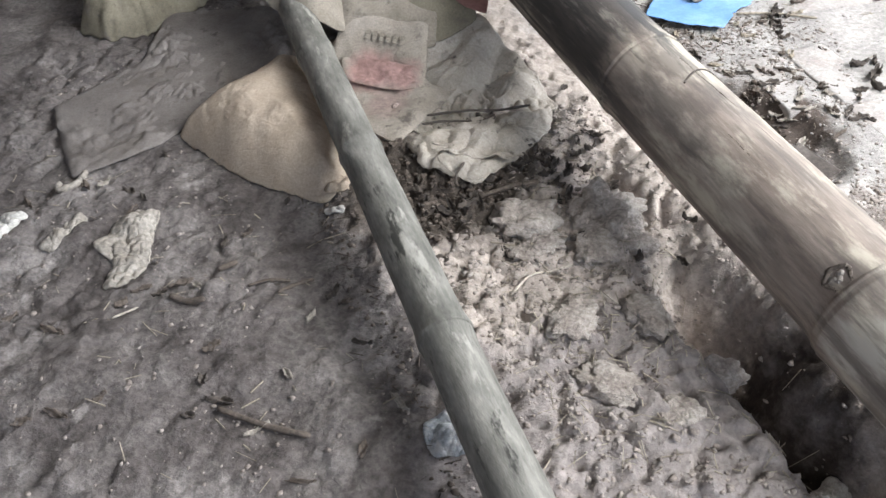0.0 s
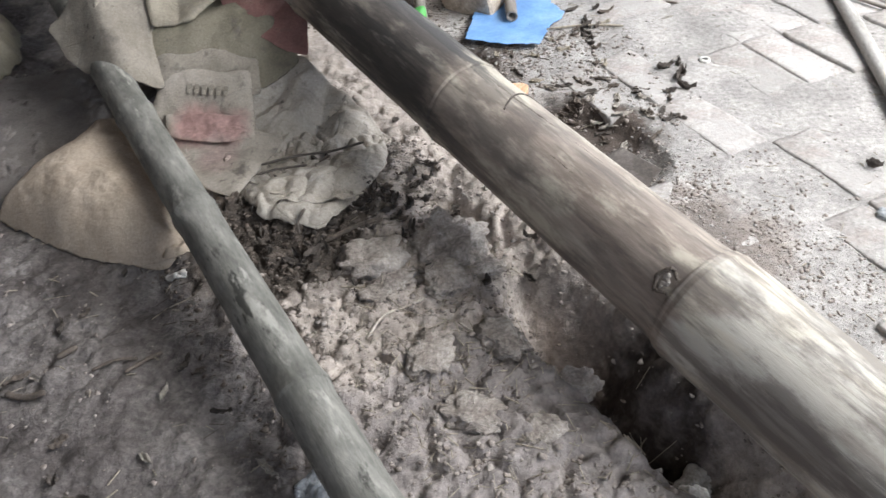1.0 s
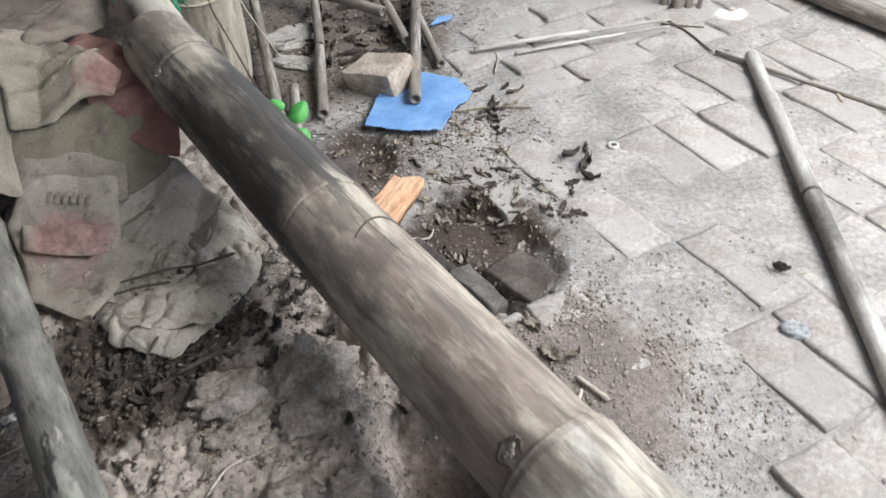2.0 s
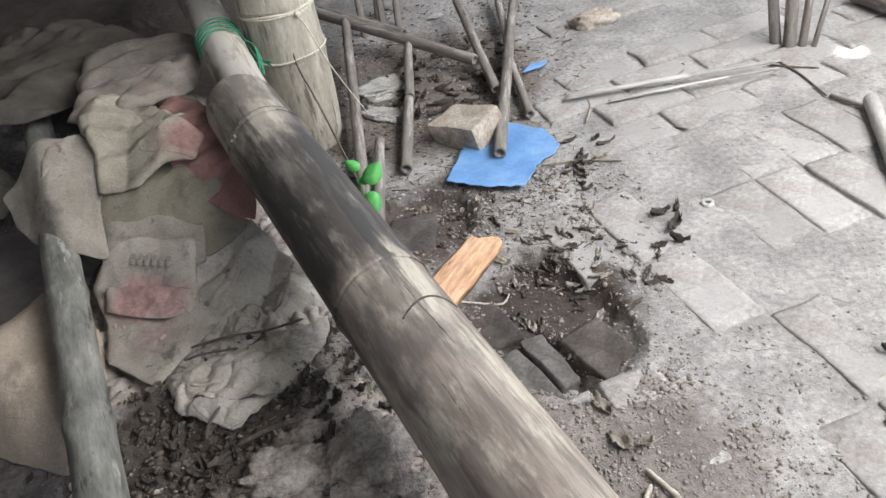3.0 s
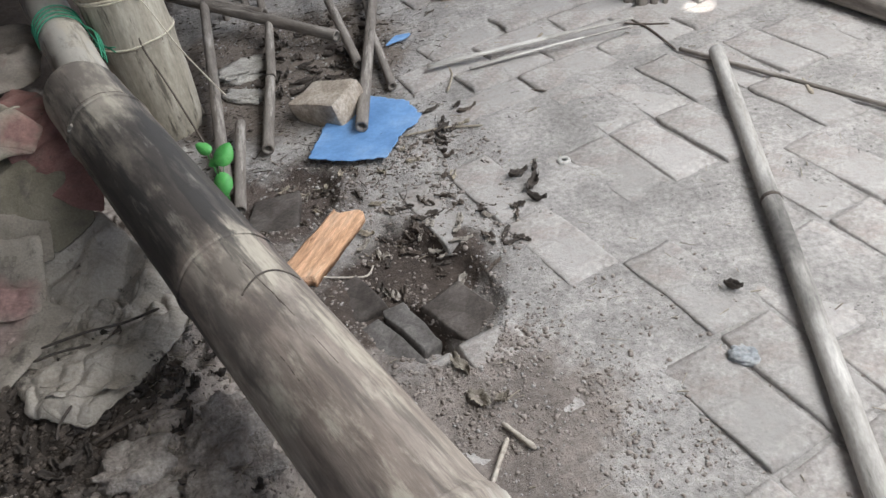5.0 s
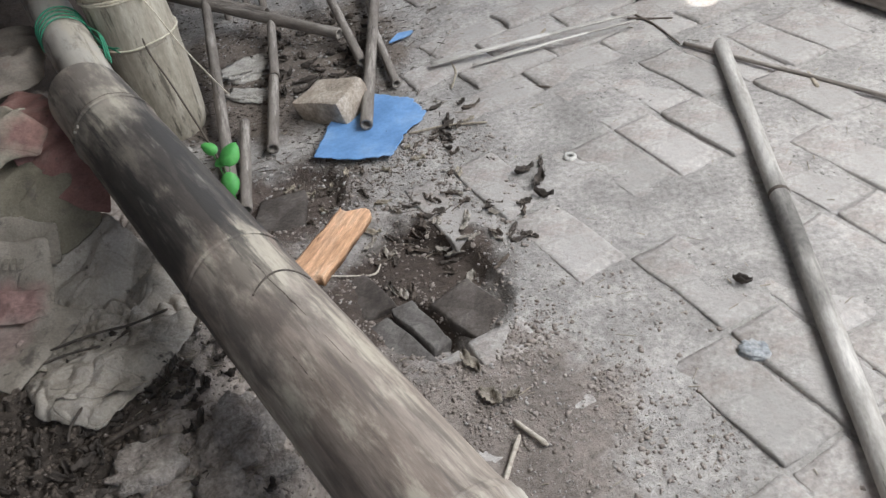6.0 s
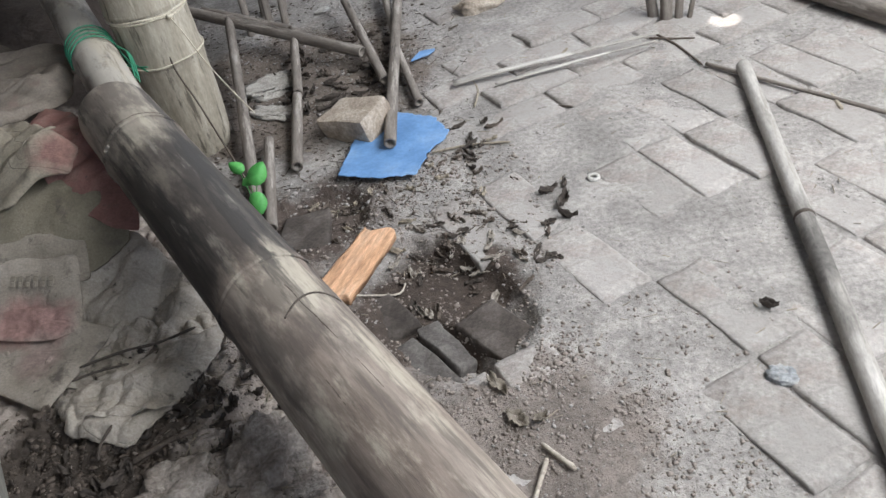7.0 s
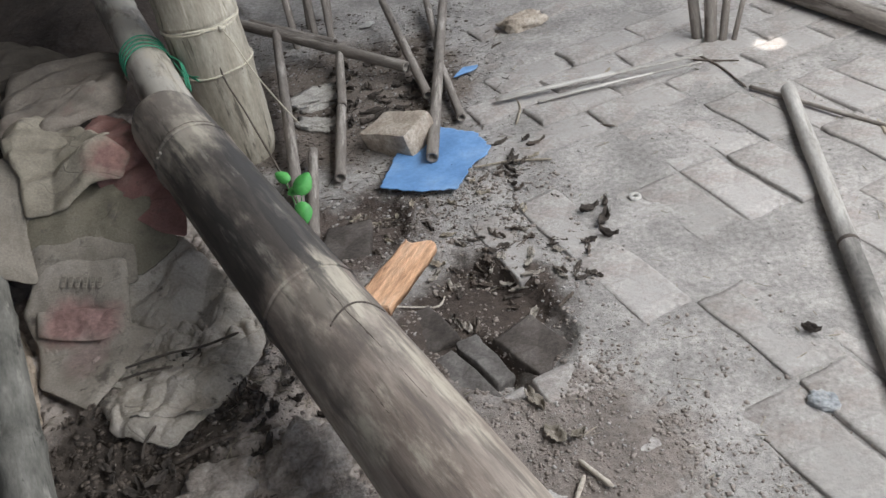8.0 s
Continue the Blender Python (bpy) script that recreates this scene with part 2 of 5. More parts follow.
# colour of real grime specks and of the painted crease shade
GRIME_AND_SHADE = (0.085, 0.072, 0.063)


def cloth_material(name, cols, stain=None, dust=(GRIME_AND_SHADE, 26, 0.61, 0.70), creases=0.16):
    """Woven cloth; thin wandering dark lines put crease shade into the colour."""
    m = surface(name, [(r * 0.97, g * 0.91, b * 0.87) for r, g, b in cols], 9, 200, 0.92, 0.6, 0.003, grain=0.2, stain=stain, dust=dust, spread=0.4)
    N, L = m.node_tree.nodes, m.node_tree.links
    bsdf = N["Principled BSDF"]
    tc = N.new("ShaderNodeTexCoord")
    for scale, thin, turn, strong in ((3.2, 0.0045, 0.6, creases), (6.5, 0.006, -0.5, creases * 0.45)):
        mp = N.new("ShaderNodeMapping")
        mp.inputs["Rotation"].default_value = (0, 0, turn)
        mp.inputs["Scale"].default_value = (0.55, 1.5, 1.0)
        L.new(tc.outputs["Object"], mp.inputs["Vector"])
        nz = N.new("ShaderNodeTexNoise")
        nz.inputs["Scale"].default_value, nz.inputs["Detail"].default_value = scale, 2.5
        L.new(mp.outputs[0], nz.inputs["Vector"])
        off = N.new("ShaderNodeMath")
        off.operation = "SUBTRACT"
        L.new(nz.outputs["Fac"], off.inputs[0])
        off.inputs[1].default_value = 0.5
        ab = N.new("ShaderNodeMath")
        ab.operation = "ABSOLUTE"
        L.new(off.outputs[0], ab.inputs[0])
        mr = N.new("ShaderNodeMapRange")
        mr.inputs["From Min"].default_value, mr.inputs["From Max"].default_value = 0.0, thin
        mr.inputs["To Min"].default_value, mr.inputs["To Max"].default_value = strong, 0.0
        L.new(ab.outputs[0], mr.inputs["Value"])
        mx = N.new("ShaderNodeMix")
        mx.data_type = "RGBA"
        L.new(mr.outputs[0], mx.inputs[0])
        L.new(bsdf.inputs["Base Color"].links[0].from_socket, mx.inputs[6])
        mx.inputs[7].default_value = (*GRIME_AND_SHADE, 1)
        L.new(mx.outputs[2], bsdf.inputs["Base Color"])
        bp = N.new("ShaderNodeBump")
        bp.inputs["Strength"].default_value, bp.inputs["Distance"].default_value = 0.7, 0.006
        bp.invert = True
        L.new(mr.outputs[0], bp.inputs["Height"])
        L.new(bsdf.inputs["Normal"].links[0].from_socket, bp.inputs["Normal"])
        L.new(bp.outputs[0], bsdf.inputs["Normal"])
    return m


DIRT = (0.115, 0.098, 0.085)
SACK_GREY = cloth_material("grey_woven_sack", [(0.16, 0.146, 0.123), (0.23, 0.213, 0.184), (0.30, 0.282, 0.248)], (DIRT, 9, 0.58, 0.70))
SACK_PINK = cloth_material("pink_printed_sack", [(0.22, 0.20, 0.175), (0.30, 0.28, 0.25), (0.37, 0.345, 0.315)], (DIRT, 10, 0.57, 0.66))
SACK_RED = cloth_material("faded_red_sack", [(0.15, 0.085, 0.078), (0.22, 0.12, 0.11), (0.28, 0.19, 0.175)], (DIRT, 9, 0.53, 0.63))
SACK_TAN = cloth_material("tan_cloth", [(0.33, 0.275, 0.222), (0.39, 0.335, 0.275), (0.43, 0.375, 0.315)], ((0.22, 0.185, 0.155), 6, 0.60, 0.8), None, 0.15)
SACK_WHITE = cloth_material("dirty_white_sack", [(0.27, 0.248, 0.215), (0.375, 0.355, 0.32), (0.48, 0.46, 0.425)], (DIRT, 14, 0.60, 0.70))
SACK_OLIVE = cloth_material("olive_sack", [(0.12, 0.112, 0.086), (0.175, 0.164, 0.128), (0.225, 0.212, 0.172)], (DIRT, 9, 0.56, 0.66))
SACK_DUSTY = cloth_material("dusty_grey_sack", [(0.14, 0.124, 0.106), (0.205, 0.186, 0.163), (0.275, 0.253, 0.226)], ((0.20, 0.128, 0.112), 8, 0.56, 0.72), (DIRT, 10, 0.55, 0.72))
SACK_PALE = cloth_material("pale_beige_sack", [(0.20, 0.183, 0.15), (0.28, 0.26, 0.215), (0.35, 0.325, 0.27)], (DIRT, 8, 0.57, 0.72), (DIRT, 12, 0.58, 0.74), 0.3)
# cloth darkened so its colour carries the shade of the back-left corner
SACK_SHADED = cloth_material("dark_sack", [(0.05, 0.044, 0.038), (0.08, 0.072, 0.062), (0.115, 0.105, 0.092)], ((0.05, 0.042, 0.036), 8, 0.5, 0.7))
SHEET_GREY = cloth_material("grey_cement_sheet", [(0.12, 0.11, 0.106), (0.165, 0.155, 0.15), (0.21, 0.2, 0.194)], (DIRT, 7, 0.55, 0.72), creases=0.1)


def print_patch(m, colour, centre, radius, width=0.02):
    return region_mix(m, colour, None, width, 6.0, (centre, radius))


print_patch(SACK_PINK, (0.31, 0.19, 0.172), (-0.85, 1.362, 0.085), 0.058, 0.03)
print_patch(SACK_PINK, (0.32, 0.20, 0.182), (-0.775, 1.350, 0.08), 0.052, 0.03)
print_patch(SACK_PINK, (0.33, 0.25, 0.225), (-0.80, 1.29, 0.05), 0.045, 0.05)
print_patch(SACK_PALE, (0.27, 0.155, 0.135), (-0.755, 1.645, 0.30), 0.055, 0.05)


def bamboo_material(name, cols, *patches, run=0.2):
    """Weathered culm; the grain runs along the local z; soot: (centre z, radius) of a smoke-blackened stretch."""
    m = surface(name, cols, 22, 110, 0.72, 0.45, 0.002, stretch=(1.5, 1.5, run), grain=0.22, spread=0.4, fibre=(1.6, 1.6, 0.45),
                stain=(tuple(c * 0.5 for c in cols[0]), 19, 0.585, 0.645), dust=(tuple(min(0.62, c * 1.2) for c in cols[-1]), 17, 0.585, 0.65))
    for s in patches:
        region_mix(m, s[2], None, 0.15, 20.0, ((s[3], s[4], s[0]), s[1]), (1.5, 1.5, 0.28))
    return m


BAMBOO_GREY = bamboo_material("grey_green_bamboo", [(0.085, 0.082, 0.072), (0.16, 0.153, 0.136), (0.255, 0.243, 0.217)], run=0.4)
BAMBOO_POST = bamboo_material("yellow_grey_bamboo", [(0.25, 0.22, 0.175), (0.35, 0.312, 0.252), (0.44, 0.40, 0.335)])
BAMBOO_STAINED = bamboo_material("stained_pale_bamboo", [(0.25, 0.232, 0.21), (0.37, 0.347, 0.32), (0.47, 0.447, 0.42)], (1.12, 0.14, (0.17, 0.158, 0.147), 0.0, 0.0))
BAMBOO_THIN = bamboo_material("dry_brown_bamboo", [(0.12, 0.1, 0.086), (0.21, 0.183, 0.162), (0.31, 0.28, 0.253)])
BAMBOO_PALE = bamboo_material("pale_dusty_bamboo", [(0.27, 0.25, 0.225), (0.4, 0.375, 0.345), (0.5, 0.475, 0.445)])


# ---------------------------------------------------------------- mesh helpers
def mesh_of(name, verts, faces, material, shade=True):
    me = bpy.data.meshes.new(name)
    me.from_pydata([tuple(map(float, v)) for v in verts], [], [tuple(map(int, f)) for f in faces])
    me.materials.append(material)
    if shade:
        me.polygons.foreach_set("use_smooth", np.ones(len(me.polygons), dtype=bool))
    me.update()
    return me


def thing(name, label, category, m=None, group="", kind=""):
    """An empty that stands for a thing, at its base."""
    ob = new(name)
    ob.empty_display_size = 0.05
    if m is not None:
        ob.matrix_basis = m
    return tagged(ob, label, category, group, kind)


def part_of(parent, name, me, label=""):
    ob = new(name, me)
    ob.parent = parent
    if label:
        tagged(ob, label)
    return ob


def solid(name, me, label, category, m=None, group="", kind=""):
    ob = new(name, me)
    if m is not None:
        ob.matrix_basis = m
    return tagged(ob, label, category, group, kind)


def along(a, b, spin=0.0):
    """The pose at a whose z runs towards b."""
    a, b = Vector(a), Vector(b)
    return Matrix.Translation(a) @ (b - a).to_track_quat("Z", "Y").to_matrix().to_4x4() @ Matrix.Rotation(spin, 4, "Z")


def tube_rings(zs, radii, seg=36, wob=0.0, seed=0, closed=False, bend=(0.0, 0.0)):
    """Verts and quads of a lathe along z, slightly uneven."""
    rnd = random.Random(seed)
    ph = [rnd.uniform(0, 6.28) for _ in range(4)]
    verts, faces = [], []
    n = len(zs)
    span = max(zs) - min(zs) or 1.0
    for k, (z, r) in enumerate(zip(zs, radii)):
        t = (z - min(zs)) / span
        bow = math.sin(math.pi * t)
        for j in range(seg):
            a = 2 * math.pi * j / seg
            rr = r * (1 + wob * (math.sin(2 * a + ph[0]) + 0.6 * math.sin(3 * a + ph[1] + 4 * t) + 0.5 * math.sin(5 * z * 9 + ph[2])))
            verts.append((rr * math.cos(a) + bend[0] * bow, rr * math.sin(a) + bend[1] * bow, z))
    for k in range(n - 1):
        for j in range(seg):
            a, b = k * seg + j, k * seg + (j + 1) % seg
            faces.append((a, b, b + seg, a + seg))
    return verts, faces


def bamboo(name, a, b, r0, r1, nodes, material, label, category="bamboo pole", seg=36, hollow=0.7, wob=0.012, seed=1, group="", spin=0.0, bend=(0.0, 0.0), swell=0.06, ledge=None, shoulder=0.0, foot=0.0):
    """A culm from a to b: a tapered wall with hollow cut ends, a swollen ring and a groove at each node."""
    m = along(a, b, spin)
    length = (Vector(b) - Vector(a)).length
    top = thing(name, label, category, m, group)
    step = max(0.012, length / 160)
    zs = list(np.arange(0, length, step)) + [length]
    for nz in nodes:
        zs += [nz + d for d in (-0.014, -0.008, -0.004, 0.0, 0.004, 0.009, 0.016) if 0 < nz + d < length]
    zs = sorted(set(round(z, 4) for z in zs))

    def radius(z):
        r = r0 + (r1 - r0) * z / length
        for nz in nodes:
            d = z - nz
            r *= 1 + swell * math.exp(-(d / 0.018) ** 2) - 0.035 * math.exp(-((d + 0.006) / 0.0035) ** 2)
        if ledge:
            r *= 1 + 0.075 * (1 - min(max((z - ledge) / 0.010, 0), 1)) * math.exp(-max(0, ledge - z) / 0.6)
        if shoulder and z > length - shoulder:
            r *= 1 - 0.30 * ((z - length + shoulder) / shoulder) ** 2.5
        if foot:
            r *= 1 - foot * math.exp(-max(0, z - 0.04) / 0.05)
        return r

    inner = hollow
    deep = min(0.10, length / 3)
    zz = [deep] + [deep * 0.5, 0.002] + [0.0] + zs[1:-1] + [length] + [length - 0.002, length - deep * 0.5, length - deep]
    rr = [r0 * inner * (1 - foot)] * 3 + [r0 * 0.985 * (1 - foot)] + [radius(z) for z in zs[1:-1]] + [radius(length)] + [radius(length) * inner] * 3
    v, f = tube_rings(zz, rr, seg, wob, seed, bend=(0, 0))
    v = [(x + bend[0] * math.sin(math.pi * min(max(z / length, 0), 1)), y + bend[1] * math.sin(math.pi * min(max(z / length, 0), 1)), z) for x, y, z in v]
    n = len(zz)
    f = f + [tuple(range(seg))[::-1], tuple(range((n - 1) * seg, n * seg))]
    part_of(top, "culm", mesh_of(name + "_culm", v, f, material))
    for k, nz in enumerate(nodes):
        if not 0.01 < nz < length - 0.01:
            continue
        r = radius(nz)
        rz = [nz - 0.005, nz - 0.003, nz, nz + 0.003, nz + 0.005]
        rv, rf = tube_rings(rz, [r * 0.99, r * 1.0005, r * 1.003, r * 1.0005, r * 0.99], seg, wob, seed)
        s = math.sin(math.pi * nz / length)
        rv = [(x + bend[0] * s, y + bend[1] * s, z) for x, y, z in rv]
        part_of(top, "node_ring", mesh_of(name + "_ring", rv, rf, material))
    return top


def cord(name, pts, r, material, label="", category="cord", parent=None, seg=7, solid_thing=True):
    """A thin round strand along smooth points."""
    P = [Vector(p) for p in pts]
    out = []
    for k in range(len(P) - 1):
        p0, p1, p2, p3 = P[max(k - 1, 0)], P[k], P[k + 1], P[min(k + 2, len(P) - 1)]
        for s in range(6):
            t = s / 6
            out.append(0.5 * ((2 * p1) + (p2 - p0) * t + (2 * p0 - 5 * p1 + 4 * p2 - p3) * t * t + (3 * p1 - p0 - 3 * p2 + p3) * t ** 3))
    out.append(P[-1])
    verts, faces = [], []
    rnd = random.Random(len(pts) * 7 + int(abs(pts[0][0]) * 1000))
    for k, p in enumerate(out):
        d = (out[min(k + 1, len(out) - 1)] - out[max(k - 1, 0)]).normalized()
        q = d.to_track_quat("Z", "Y")
        rr = r * rnd.uniform(0.85, 1.15) * (0.6 if k in (0, len(out) - 1) else 1)
        for j in range(seg):
            a = 2 * math.pi * j / seg
            verts.append(p + q @ Vector((rr * math.cos(a), rr * math.sin(a), 0)))
    for k in range(len(out) - 1):
        for j in range(seg):
            a, b = k * seg + j, k * seg + (j + 1) % seg
            faces.append((a, b, b + seg, a + seg))
    faces += [tuple(range(seg))[::-1], tuple(range((len(out) - 1) * seg, len(out) * seg))]
    me = mesh_of(name, verts, faces, material)
    if parent is not None:
        return part_of(parent, name, me, label)
    return solid(name, me, label, category)


def inside(poly, x, y):
    hit = np.zeros(x.shape, dtype=bool)
    j = len(poly) - 1
    for i in range(len(poly)):
        xi, yi, xj, yj = poly[i][0], poly[i][1], poly[j][0], poly[j][1]
        c = ((yi > y) != (yj > y)) & (x < (xj - xi) * (y - yi) / (yj - yi + 1e-12) + xi)
        hit ^= c
        j = i
    return hit


def edge_distance(poly, x, y):
    best = np.full(x.shape, 1e9)
    for i in range(len(poly)):
        ax, ay = poly[i - 1][0], poly[i - 1][1]
        bx, by = poly[i][0], poly[i][1]
        t = np.clip(((x - ax) * (bx - ax) + (y - ay) * (by - ay)) / ((bx - ax) ** 2 + (by - ay) ** 2 + 1e-12), 0, 1)
        best = np.minimum(best, np.hypot(x - ax - t * (bx - ax), y - ay - t * (by - ay)))
    return best


def rock(name, centre, size, material, seed, rough=0.25, sub=3, flat=1.0, spin=0.0):
    """An uneven lump."""
    bm = bmesh.new()
    bmesh.ops.create_icosphere(bm, subdivisions=sub, radius=1)
    off = Vector((seed * 3.17, seed * 1.31, seed * 0.77))
    for v in bm.verts:
        p = v.co.copy()
        k = 1 + rough * noise.fractal(p * 1.3 + off, 0.6, 2.1, 4)
        q = Vector((max(-0.84, min(0.84, p.x)), max(-0.84, min(0.84, p.y)), max(-0.75, min(0.75, p.z)))) * 1.1
        v.co = Vector((q.x * k * size[0], q.y * k * size[1], q.z * k * size[2]))
    me = bpy.data.meshes.new(name)
    bm.to_mesh(me)
    bm.free()
    me.materials.append(material)
    me.polygons.foreach_set("use_smooth", np.ones(len(me.polygons), dtype=bool))
    return me, pose(*centre, 0, 0, spin)


# ---------------------------------------------------------------- ground
def across(x, y):
    """Distance to the right of the big bamboo's line."""
    return (x - 0.049) * 0.855 + (y - 0.6) * 0.518


U, V, K = (0.40, -0.917), (0.917, 0.40), (0.495, 1.712)      # the paving's courses and one of its corners


def ground_z(x, y):
    d = across(x, y)
    paved = smooth(0.02, 0.16, d)
    left = smooth(-0.52, -0.62, d)
    mud = (1 - paved) * (1 - left) * smooth(2.1, 1.6, y)
    z = -0.0015 + 0.009 * fbm(x, y, 5, 4, 3) + 0.006 * fbm(x, y, 15, 3, 13) + 0.009 * fbm(x, y, 38, 4, 9)
    dusty = -0.0022 + 0.016 * fbm(x, y, 3.2, 3, 23) + 0.006 * fbm(x, y, 12, 3, 13) + 0.003 * fbm(x, y, 45, 3, 9) + 0.006 * np.exp(-((x - 0.25) / 0.26) ** 2 - ((y - 0.98) / 0.30) ** 2) + 0.006 * np.abs(fbm(x, y, 20, 3, 93)) * np.exp(-((x - 0.25) / 0.3) ** 2 - ((y - 0.95) / 0.4) ** 2)
    bed = smooth(0.14, 0.26, d)
    z = z * (1 - bed) + dusty * bed
    wx, wy = x + 0.05 * fbm(x, y, 11, 3, 81), y + 0.05 * fbm(x, y, 11, 3, 83)
    cells = smooth(0.0, 0.30, worley(wx, wy, 15, 3)) * (0.35 + vnoise(wx * 9, wy * 9, 4))
    fines = smooth(0.0, 0.35, worley(wx, wy, 44, 7))
    z = z + mud * (0.013 * cells + 0.002 * fines - 0.008) + left * (0.008 * cells * smooth(0.45, 0.7, vnoise(x * 4, y * 4, 6)) + 0.002 * fines)
    z = z + mud * (0.014 + 0.06 * np.abs(fbm(x, y, 8, 4, 21)) + 0.03 * np.abs(fbm(x, y, 26, 4, 5)) + 0.022 * fbm(x, y, 55, 4, 6))
    z = z + left * (0.006 + 0.045 * fbm(x, y, 4.5, 4, 31) + 0.036 * np.abs(fbm(x, y, 13, 4, 17)) + 0.008 * fbm(x, y, 55, 3, 19))
    # the dug pit beside the bamboo, the trench under it and a sunk spot in the paving
    px, py = x - 0.0, y - 1.30
    e = ((px * 0.5 - py * 0.866) / 0.25) ** 2 + ((px * 0.866 + py * 0.5) / 0.135) ** 2
    e = e + 0.9 * fbm(x, y, 9, 3, 44)
    z = z - 0.034 * smooth(1.25, 0.55, e)
    gap = np.exp(-((px * 0.855 + py * 0.518 + 0.027 + 0.02 * fbm(x, y, 15, 2, 52)) / 0.016) ** 2) * smooth(0.15, 0.09, np.abs(px * -0.518 + py * 0.855 + 0.14))
    z = z - 0.045 * gap
    e2 = ((x + 0.29) / 0.14) ** 2 + ((y - 1.68) / 0.12) ** 2 + 0.8 * fbm(x, y, 10, 3, 47)
    z = z - 0.03 * smooth(1.2, 0.5, e2)
    tr = np.exp(-((d + 0.060 + 0.05 * fbm(x, y, 8, 2, 60)) / 0.068) ** 2) * smooth(0.95, 0.74, y)
    z = z - 0.20 * tr - 0.05 * np.exp(-((d + 0.03 + 0.04 * fbm(x, y, 8, 2, 60)) / 0.06) ** 2) * smooth(1.25, 1.05, y) * smooth(0.60, 0.75, y)
    h = ((x - 1.03) / 0.07) ** 2 + ((y - 1.99) / 0.055) ** 2 + 0.8 * fbm(x, y, 14, 3, 48)
    z = z - 0.05 * smooth(1.2, 0.4, h)
    # the earth bank in the dark behind the sacks
    z = z + 0.22 * smooth(2.2, 3.0, y - 0.35 * x - 0.35) * smooth(-0.75, -1.2, x) + 0.02 * smooth(-0.9, -1.3, x) * fbm(x, y, 12, 3, 71)
    return z


def axis(lo, hi, step, far):
    v = list(np.arange(lo, hi + 1e-6, step))
    g, out, p = step, [], hi
    while p < far:
        g *= 1.25
        p += g
        out.append(p)
    g, pre, p = step, [], lo
    while p > -far:
        g *= 1.25
        p -= g
        pre.append(p)
    return np.array(pre[::-1] + v + out)


gx, gy = axis(-1.75, 1.35, 0.0065, 60), axis(0.12, 2.75, 0.0065, 60)
GX, GY = np.meshgrid(gx, gy)
GZ = ground_z(GX, GY)
nx, ny = len(gx), len(gy)
me = bpy.data.meshes.new("ground")
me.vertices.add(nx * ny)
me.vertices.foreach_set("co", np.stack([GX, GY, GZ], -1).astype(np.float32).ravel())
idx = np.arange(nx * ny).reshape(ny, nx)
quads = np.stack([idx[:-1, :-1], idx[:-1, 1:], idx[1:, 1:], idx[1:, :-1]], -1).reshape(-1, 4)
me.loops.add(quads.size)
me.loops.foreach_set("vertex_index", quads.ravel().astype(np.int32))
me.polygons.add(len(quads))
me.polygons.foreach_set("loop_start", np.arange(0, quads.size, 4, dtype=np.int32))
me.polygons.foreach_set("use_smooth", np.ones(len(quads), dtype=bool))
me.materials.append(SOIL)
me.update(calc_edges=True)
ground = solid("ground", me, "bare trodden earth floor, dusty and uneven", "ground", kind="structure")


def gz(x, y):
    return float(ground_z(np.array([float(x)]), np.array([float(y)]))[0])


# ---------------------------------------------------------------- the unseen shed: walls added to close the place, roof told by its sun spot
def box_mesh(name, lo, hi, material):
    x0, y0, z0 = lo
    x1, y1, z1 = hi
    v = [(x0, y0, z0), (x1, y0, z0), (x1, y1, z0), (x0, y1, z0), (x0, y0, z1), (x1, y0, z1), (x1, y1, z1), (x0, y1, z1)]
    f = [(3, 2, 1, 0), (4, 5, 6, 7), (0, 1, 5, 4), (1, 2, 6, 5), (2, 3, 7, 6), (3, 0, 4, 7)]
    return mesh_of(name, v, f, material, False)


def wall(name, lo, hi, label):
    return solid(name, box_mesh(name, lo, hi, PLAINWALL), label, "wall", kind="structure")


# unseen walls, added to keep stray light out and cut bounce
wall("wall_west", (-3.3, -2.6, -0.2), (-3.15, 5.0, 3.3), "unseen plain brown wall, added to close the shed")
wall("wall_south", (-3.15, -2.6, -0.2), (-1.7, -2.45, 3.3), "unseen plain brown wall, added to close the shed")
wall("wall_south_sill", (-1.7, -2.6, -0.2), (2.2, -2.45, 0.8), "unseen low wall, added under an assumed wide opening")
wall("wall_north", (-3.15, 4.85, -0.2), (0.0, 5.0, 3.3), "unseen plain brown wall, added to close the shed")
wall("wall_north_sill", (0.0, 4.85, -0.2), (2.2, 5.0, 0.7), "unseen low wall, added under an assumed opening")
wall("wall_east_sill", (2.2, -2.6, -0.2), (2.35, 5.0, 1.2), "unseen low wall, added under an assumed wide opening")
# tin roof with a small round hole that lets one beam of sun in
SPOT = Vector((0.909, 2.296, 0.0))
hole = SPOT + TO_SUN * (3.3 / TO_SUN.z)
rv, rf = [], []
for zz in (3.3, 3.306):
    for j in range(32):
        a = 2 * math.pi * j / 32
        rv.append((hole.x + 0.043 * math.cos(a), hole.y + 0.050 * math.sin(a), zz))
    for j in range(32):
        a = 2 * math.pi * j / 32
        c, s = math.cos(a), math.sin(a)
        k = 1 / max(abs(c), abs(s))
        rv.append((max(-4.2, min(3.9, hole.x + 9 * c * k)), max(-3.5, min(5.9, hole.y + 9 * s * k)), zz))
for j in range(32):
    n1 = (j + 1) % 32
    rf.append((j, 32 + j, 32 + n1, n1))
    rf.append((64 + j, 64 + n1, 96 + n1, 96 + j))
    rf.append((j, n1, 64 + n1, 64 + j))
    rf.append((32 + j, 96 + j, 96 + n1, 32 + n1))
